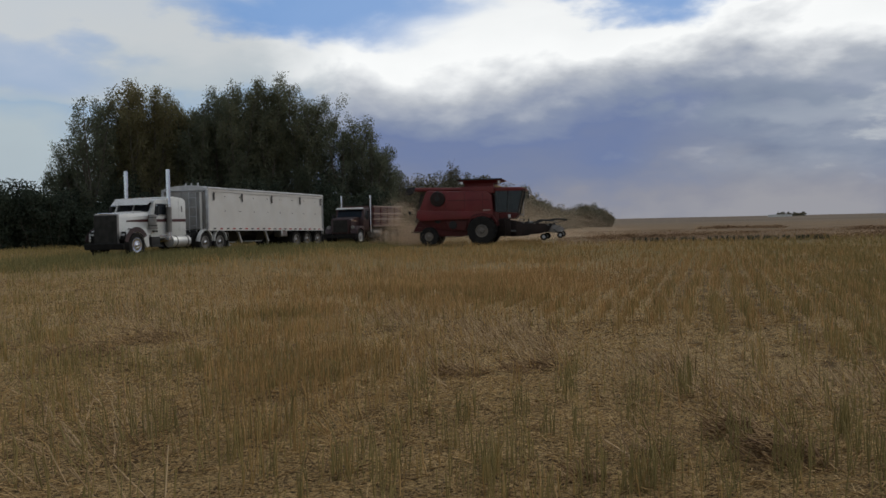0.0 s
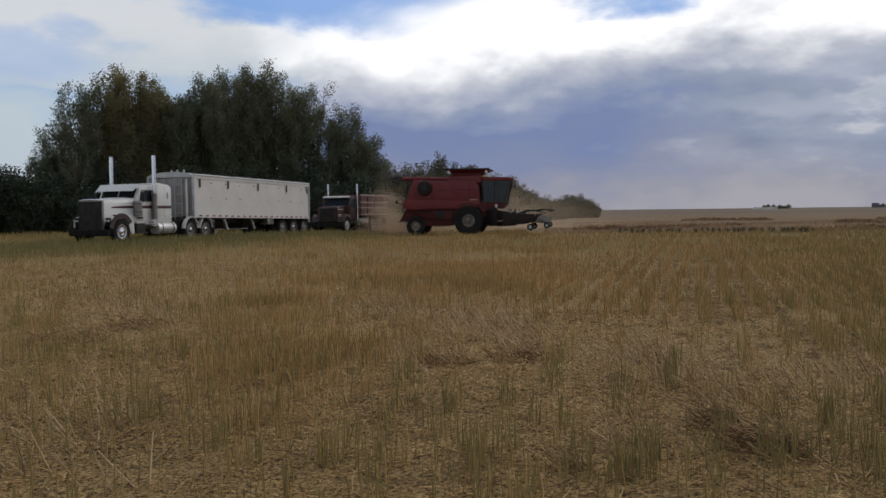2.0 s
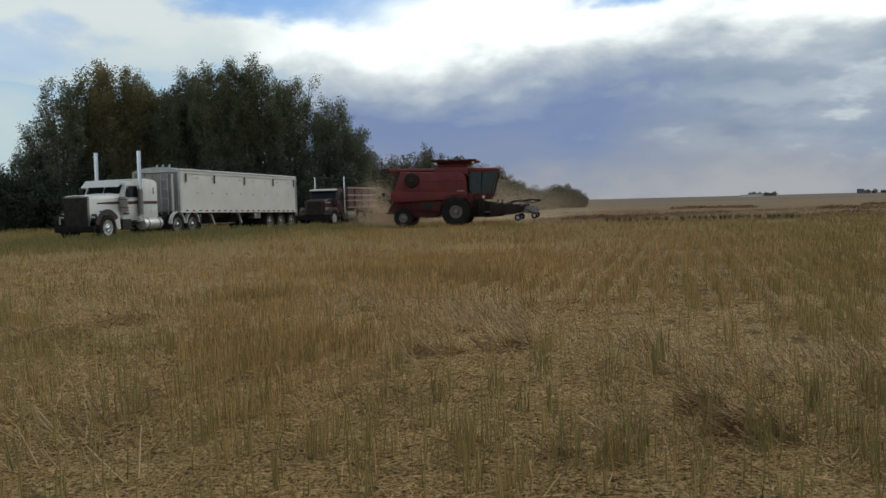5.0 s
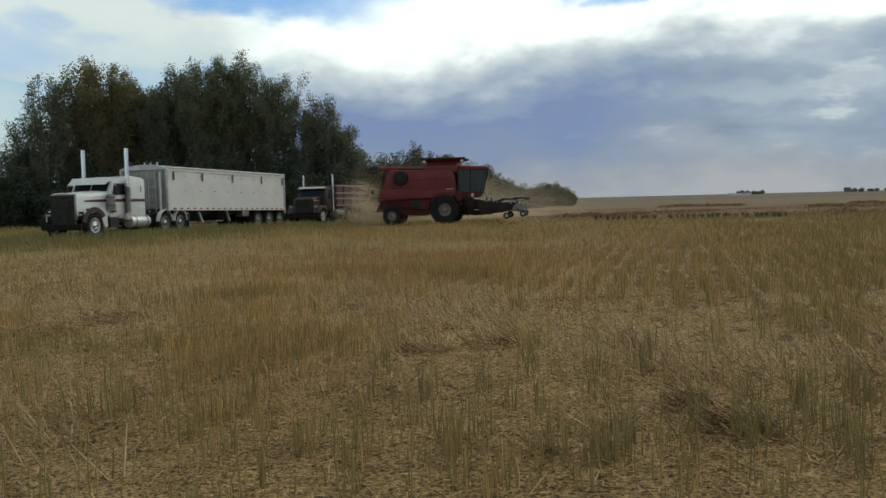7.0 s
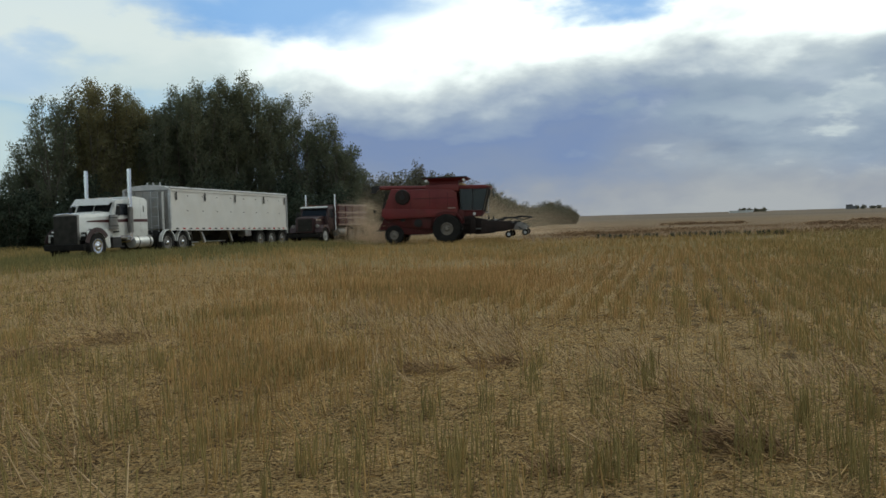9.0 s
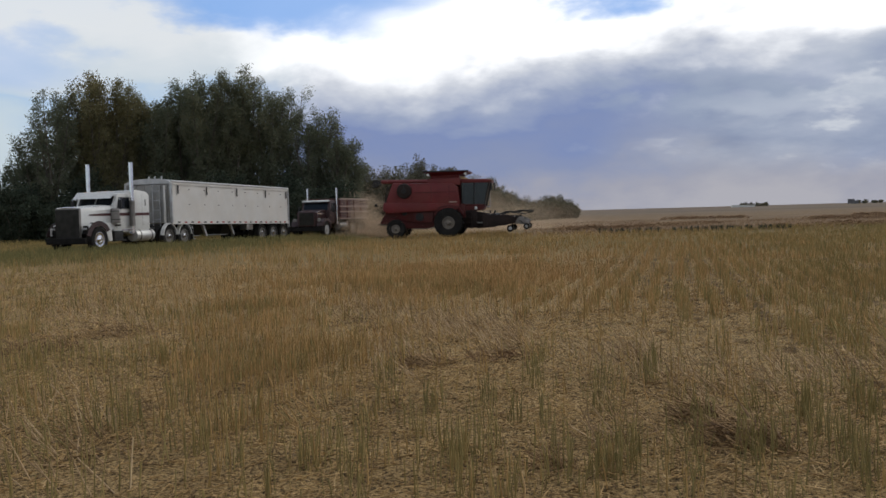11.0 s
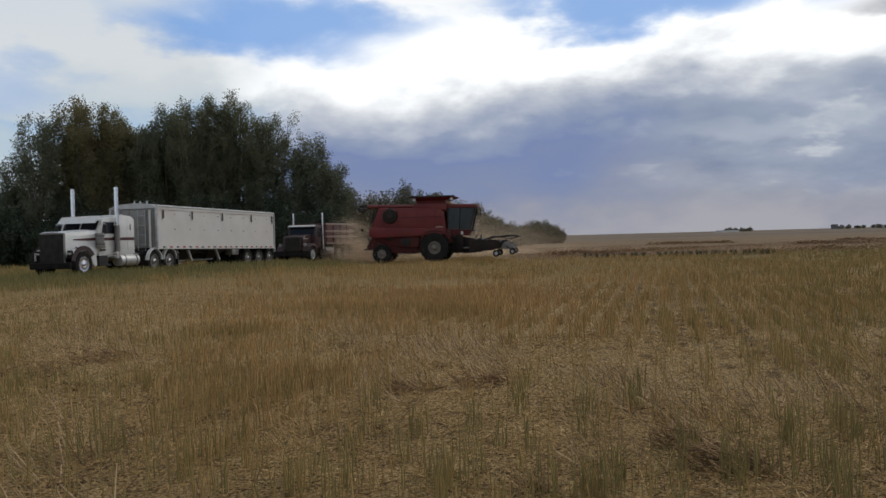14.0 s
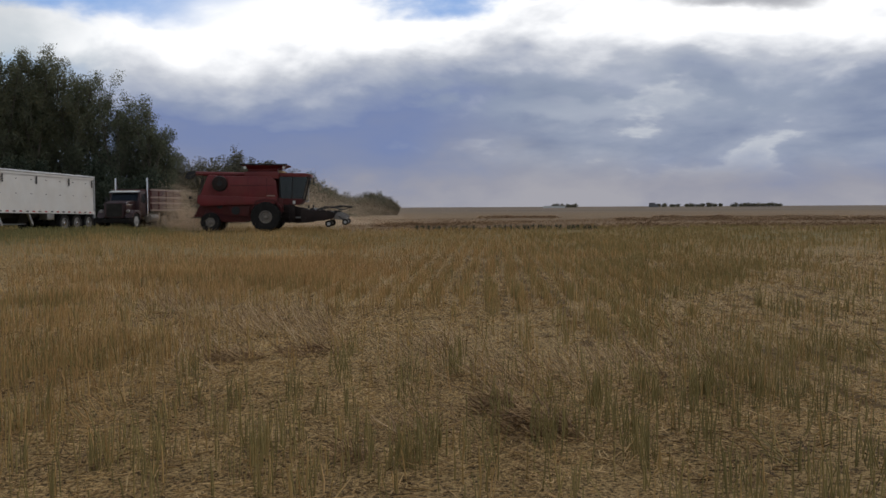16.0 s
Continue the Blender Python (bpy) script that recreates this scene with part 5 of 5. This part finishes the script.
def make_stubble():
    g = np.random.default_rng(11)
    zones = [(3.0, 11.0, 420, 0.0048, 0.245, 2), (11.0, 26.0, 270, 0.0060, 0.215, 1), (26.0, 68.0, 120, 0.0095, 0.25, 1)]
    for r0, r1, dens, rad, hgt, bends in zones:
        x, y = scatter(dens, r0, r1, -28, 41, g)
        x, y = to_rows(x, y, g, 0.85 if r0 < 26 else 0.6, 0.06)
        az = np.degrees(np.arctan2(x, y))
        d = np.hypot(x, y)
        thick = value_noise(x, y, 1.3, 21) * 0.45 + value_noise(x, y, 0.16, 22) * 0.55
        bare = value_noise(x, y, 3.1, 23)
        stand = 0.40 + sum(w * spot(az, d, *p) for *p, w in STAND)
        keep = g.uniform(0, 1, len(x)) < smooth01(thick, 0.62 - 0.5 * stand, 0.98 - 0.5 * stand) * (0.7 + 0.3 * smooth01(bare, 0.3, 0.6)) * np.clip(stand * 1.25, 0.08, 1)
        if r0 < 11:
            keep |= g.uniform(0, 1, len(x)) < 0.035
        # trampled pale strip towards the trucks
        strip = np.exp(-((y - 24 - 0.32 * (x + 8)) / 4.6) ** 2) * smooth01(-x, 0.0, 6.0)
        keep &= g.uniform(0, 1, len(x)) > 0.35 * strip
        # thinner rows with bare soil between them
        rows = smooth01(az, 7, 10) * (1 - smooth01(az, 20, 25)) * smooth01(d, 10, 12) * (1 - smooth01(d, 27, 35))
        keep &= g.uniform(0, 1, len(x)) > 0.45 * rows * smooth01(value_noise(x, y, 1.2, 29), 0.2, 0.5)
        keep &= (az < 6) | (y - 0.092 * x < 57 + 3 * (bare - 0.5))
        x, y, az, d = x[keep], y[keep], az[keep], d[keep]
        n = len(x)
        h = hgt * g.uniform(0.5, 1.2, n) * (0.8 + 0.4 * value_noise(x, y, 2.3, 24))
        flat = value_noise(x, y, 0.8, 25) > 0.84
        loose = g.uniform(0, 1, n) < 0.10
        lean = np.where(flat, g.uniform(0.4, 1.25, n), np.abs(g.normal(0, np.where(loose, 0.55, 0.11), n)))
        head = np.where(flat, radians(-50) + g.normal(0, 0.5, n), g.uniform(0, 6.28, n))
        verge = smooth01(y - (29.0 + (x + 12.5) * 1.75), 0, 9) * (1 - smooth01(x, -9, -1))
        green = g.uniform(0, 1, n) < np.clip(0.28 + 0.50 * smooth01(az, 10, 27) + 0.58 * smooth01(-az, 12, 21) + 0.6 * (value_noise(x, y, 1.1, 26) - 0.45) - 0.2 * smooth01(d, 10, 20)
                                             + 0.3 * (1 - smooth01(d, 6, 8)) + 0.2 * smooth01(d, 45, 56) * (1 - smooth01(az, -6, 0) * (1 - smooth01(az, 13, 19))) + 0.55 * verge, 0.03, 0.92)
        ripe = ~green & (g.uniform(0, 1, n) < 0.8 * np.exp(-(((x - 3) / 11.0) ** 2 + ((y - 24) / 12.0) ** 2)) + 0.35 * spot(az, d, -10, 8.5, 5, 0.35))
        for m, sel, lab in ((STALK_ORANGE, ripe, "ripe orange cut canola stubble standing in rows"), (STALK, ~green & ~ripe, "straw-coloured cut canola stubble standing in rows"), (STALK_GREEN, green, "olive green cut canola stubble standing in rows")):
            stalks("canola_stubble", x[sel], y[sel], ground_z(x[sel], y[sel]) - 0.01, h[sel], lean[sel], head[sel], np.full(sel.sum(), rad) * g.uniform(0.7, 1.3, sel.sum()), m, lab, 3, bends)
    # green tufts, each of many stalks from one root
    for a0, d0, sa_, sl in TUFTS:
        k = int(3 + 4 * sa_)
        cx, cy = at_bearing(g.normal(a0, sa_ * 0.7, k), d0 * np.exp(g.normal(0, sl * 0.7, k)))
        each = g.integers(4, 12, k)
        x, y = np.repeat(cx, each) + g.normal(0, 0.045, each.sum()), np.repeat(cy, each) + g.normal(0, 0.045, each.sum())
        n = len(x)
        ob = stalks("green_tuft", x, y, ground_z(x, y) - 0.01, g.uniform(0.12, 0.30, n), np.abs(g.normal(0, 0.12, n)), g.uniform(0, 6.28, n), np.full(n, 0.0046), STALK_GREEN, "olive green canola tufts regrowing in the stubble", 3, 2)
        tagged(ob, category="green tuft", group="green tufts")
    # lying straw and chaff
    for r0, r1, dens, rad in ((3.0, 9.0, 1050, 0.0030), (9.0, 14.0, 460, 0.0042), (14.0, 30.0, 130, 0.0060)):
        x, y = scatter(dens, r0, r1, -28, 41, g)
        keep = g.uniform(0, 1, len(x)) < 0.25 + 0.75 * smooth01(0.6 * value_noise(x, y, 1.1, 31) + 0.4 * value_noise(x, y, 0.32, 32), 0.34, 0.56)
        x, y = x[keep], y[keep]
        n = len(x)
        stalks("straw_litter", x, y, ground_z(x, y) + g.uniform(0.003, 0.035, n), g.uniform(0.012, 0.048, n) + 0.16 * g.uniform(0, 1, n) ** 12, np.clip(g.normal(1.42, 0.2, n), 0.6, 1.62),
               g.uniform(0, 6.28, n), np.full(n, rad) * g.uniform(0.6, 1.5, n), STRAW, "pale chopped straw lying between the stubble rows")
    # taller green growth along the field edge before the trucks
    x = g.uniform(-34, 4, 95000)
    y = g.uniform(31, 66, 95000)
    edge = 43.8 + (x + 12.5) * 1.75
    keep = (y < np.minimum(edge + 0.6, 61)) & (g.uniform(0, 1, len(x)) > (edge - y) / 20) & (x > -34) & (g.uniform(0, 1, len(x)) > smooth01(x, -9, -1))
    x, y = x[keep], y[keep]
    n = len(x)
    stalks("edge_grass", x, y, ground_z(x, y) - 0.01, g.uniform(0.18, 0.40, n), np.abs(g.normal(0, 0.2, n)), g.uniform(0, 6.28, n), np.full(n, 0.008), GRASS, "green grass and stubble along the field edge")
    # short growth on the swathed ground behind
    x, y = scatter(12, 58, 120, 7, 41, g)
    keep = g.uniform(0, 1, len(x)) < smooth01(value_noise(x * 0.3, y, 3.0, 33), 0.2, 0.7)
    x, y = x[keep], y[keep]
    n = len(x)
    stalks("field_growth", x, y, ground_z(x, y) - 0.01, g.uniform(0.05, 0.16, n), np.abs(g.normal(0, 0.35, n)), g.uniform(0, 6.28, n), np.full(n, 0.016), SWATH, "low brown stubble between the swaths")


def make_clump_and_shade(x, y, r, hgt, seed, n=300):
    """Stalks lying over one another on a low mound: dropped crop, and shade built alike."""
    g = np.random.default_rng(seed)
    a, q = g.uniform(0, 6.28, n), np.sqrt(g.uniform(0, 1, n))
    px, py = x + r * q * np.cos(a), y + r * q * np.sin(a)
    z = ground_z(px, py) + hgt * (1 - q ** 2) * g.uniform(0.0, 1.0, n)
    ob = stalks("clump_and_shade", px, py, z, g.uniform(0.06, 0.20, n), np.clip(g.normal(1.35, 0.4, n), 0.4, 1.9), radians(-50) + g.normal(0, 0.9, n), np.full(n, 0.0055), CLUMP_AND_SHADE, "brown straw on the stubble: dropped clumps and stand-ins for shade")
    tagged(ob, category="straw clump", group="straw clumps")


def make_lodged():
    """Pale stalks pushed over together."""
    g = np.random.default_rng(77)
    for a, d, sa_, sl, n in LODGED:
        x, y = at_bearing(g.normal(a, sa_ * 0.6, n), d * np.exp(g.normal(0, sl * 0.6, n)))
        stalks("lodged_straw", x, y, ground_z(x, y), g.uniform(0.10, 0.32, n), np.clip(g.normal(0.85, 0.3, n), 0.25, 1.5), radians(-70) + g.normal(0, 0.75, n), np.full(n, 0.0046) * g.uniform(0.7, 1.3, n), STRAW_PALE, "pale canola stalks leaning over in the stubble")


def make_swath(points, width, hgt, seed, n, size=0.02):
    """A windrow of cut crop: a low long heap of tangled stalks."""
    g = np.random.default_rng(seed)
    p = np.array(points, float)
    u = g.uniform(0, len(p) - 1, n)
    i = np.minimum(u.astype(int), len(p) - 2)
    c = p[i] + (p[i + 1] - p[i]) * (u - i)[:, None]
    w = g.normal(0, width * 0.4, n)
    x, y = c[:, 0] + g.normal(0, 0.15, n), c[:, 1] + w
    top = hgt * np.exp(-(w / (width * 0.45)) ** 2) * (0.55 + 0.8 * value_noise(x, y, 3.2, seed))
    z = ground_z(x, y) + top * g.uniform(0, 1, n)
    ob = stalks("canola_swath", x, y, z, g.uniform(0.25, 0.7, n), np.clip(g.normal(1.48, 0.15, n), 0.9, 1.8), g.uniform(0, 6.28, n), np.full(n, size * 0.8), SWATH, "orange-brown windrow of cut canola on the field")
    tagged(ob, category="swath", group="swaths")


make_stubble()
make_lodged()
# the heaps at 5.3 and 0.8 degrees stand in for shade beneath lodged stalks
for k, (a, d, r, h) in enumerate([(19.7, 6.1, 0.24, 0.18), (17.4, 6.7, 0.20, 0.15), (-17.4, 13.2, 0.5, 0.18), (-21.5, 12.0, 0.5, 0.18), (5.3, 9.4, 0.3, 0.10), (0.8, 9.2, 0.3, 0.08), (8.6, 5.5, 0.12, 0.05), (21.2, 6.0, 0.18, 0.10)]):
    make_clump_and_shade(*at_bearing(a, d), r, h, 500 + k, 210 if k < 2 else 90 if r < 0.3 else 150)
for k, (row, w, h, n) in enumerate([([(8.4, 76), (10.5, 79), (13.4, 86), (17, 92)], 1.2, 0.24, 3600), ([(19.6, 70), (23, 73), (26, 75), (31, 78), (38, 80)], 1.3, 0.24, 5000),
                                    ([(14.2, 128), (16, 132), (18.5, 128)], 1.4, 0.3, 1800), ([(22, 104), (25, 106), (31, 104), (38, 106)], 1.4, 0.3, 4200),
                                    ([(24, 122), (28, 126), (38, 128)], 1.4, 0.32, 3200)]):
    make_swath([polar(a, d) for a, d in row], w, h, 600 + k, n, 0.022 + 0.00012 * row[0][1])


def make_tufts():
    """Upright dark clumps left standing at the edge of the cut strip."""
    g = np.random.default_rng(41)
    for a in np.concatenate([np.linspace(11.6, 15.0, 11), np.linspace(16.0, 22.4, 20)]):
        x0, y0 = at_bearing(a + g.normal(0, 0.06), 58.6 + 0.1 * a + g.normal(0, 0.5))
        n = 30
        x, y = x0 + g.normal(0, 0.06, n), y0 + g.normal(0, 0.12, n)
        ob = stalks("stubble_tuft", x, y, ground_z(x, y), g.uniform(0.12, 0.36, n), np.abs(g.normal(0, 0.14, n)), g.uniform(0, 6.28, n), np.full(n, 0.013), SHRUB, "dark green weed tuft standing in the stubble")
        tagged(ob, category="weed tuft", group="weed tufts")


make_tufts()


# ---- dust raised by the combine ----
def make_dust():
    g = np.random.default_rng(51)
    # x, y, spread in x, y and height, number of specks
    puffs = [(-2.6, 62.6, 0.75, 0.9, 1.15, 170000), (-2.0, 62.0, 1.6, 1.1, 0.5, 90000), (0.5, 68, 3.5, 1.8, 0.8, 70000),
             (6.0, 81, 4.0, 2.8, 1.0, 170000), (12.5, 85, 4.0, 2.8, 0.65, 60000), (-2.5, 83, 2.0, 2.8, 1.3, 60000),
             (5.6, 71, 1.3, 1.4, 1.45, 190000), (9.5, 77.5, 2.8, 1.8, 0.85, 120000)]
    out = []
    for x, y, sx, sy, sz, k in puffs:
        p = np.stack([g.normal(x, sx, k), g.normal(y, sy, k), g.beta(1.0, 2.6, k) * sz * 3.4 + 0.05], 1)
        thick = value_noise(p[:, 0] + p[:, 2], p[:, 2] * 1.3, 1.1, 52)
        out.append(p[g.uniform(0, 1, k) < 0.15 + thick])
    p = np.concatenate(out)
    k = len(p)
    s = g.uniform(0.005, 0.010, (k, 1))
    a, b, c = (p + g.normal(0, 1, (k, 3)) * s for _ in range(3))
    v = np.stack([a, b, c], 1).reshape(-1, 3)
    f = np.arange(k)[:, None] * 3 + [0, 1, 2]
    tagged(new("dust", mesh_np("dust", v, f, DUST)), "tan harvest dust drifting behind the combine", "dust", kind="stuff")


make_dust()


# ---- far farmstead on the skyline ----
def make_far():
    x, y = polar(18.4, 1000)
    T = thing("machine_shed", pose(x, y, 0, 0, 0, -18), "long low white shed far off on the skyline", "building")
    part("wall", box(-10.5, 10.5, -4, 4, 0, 1.4), WHITE, T)
    part("roof", prism([(-10.8, 1.4), (10.8, 1.4), (10.6, 2.0), (-10.6, 2.0)], -4.3, 4.3), WHITE, T)
    x, y = polar(23.95, 1400)
    T = thing("grain_elevator", pose(x, y, 0, 0, 0, -24), "dark boxy farm building far off on the skyline", "building")
    part("tower", box(-6, 2.5, -4, 4, 0, 5.2), FAR_WALL, T)
    part("annex", box(2.5, 7, -4, 4, 0, 3.8), FAR_WALL, T)
    part("roof", prism([(-6.3, 5.2), (2.8, 5.2), (1.5, 5.9), (-5.0, 5.9)], -4.2, 4.2), FAR_WALL, T)
    g = np.random.default_rng(61)
    k = 0
    # the paler willow leaf stands in for haze over these far trees
    for a0, a1, h, m in ((18.4, 19.6, 5.0, 7), (24.3, 25.3, 4.3, 6), (25.8, 26.6, 4.4, 5), (26.9, 27.5, 5.2, 4), (28.3, 30.8, 5.0, 14)):
        for a in np.linspace(a0, a1, m):
            make_bush(*polar(a + g.normal(0, 0.05), 1400 + g.normal(0, 15)), h * g.uniform(0.7, 1.1), 4.0, 700 + k, WILLOW, 400, 0.9, "small dark shelterbelt tree on the far skyline", "shelterbelt_tree", "shelterbelt")
            k += 1


make_far()
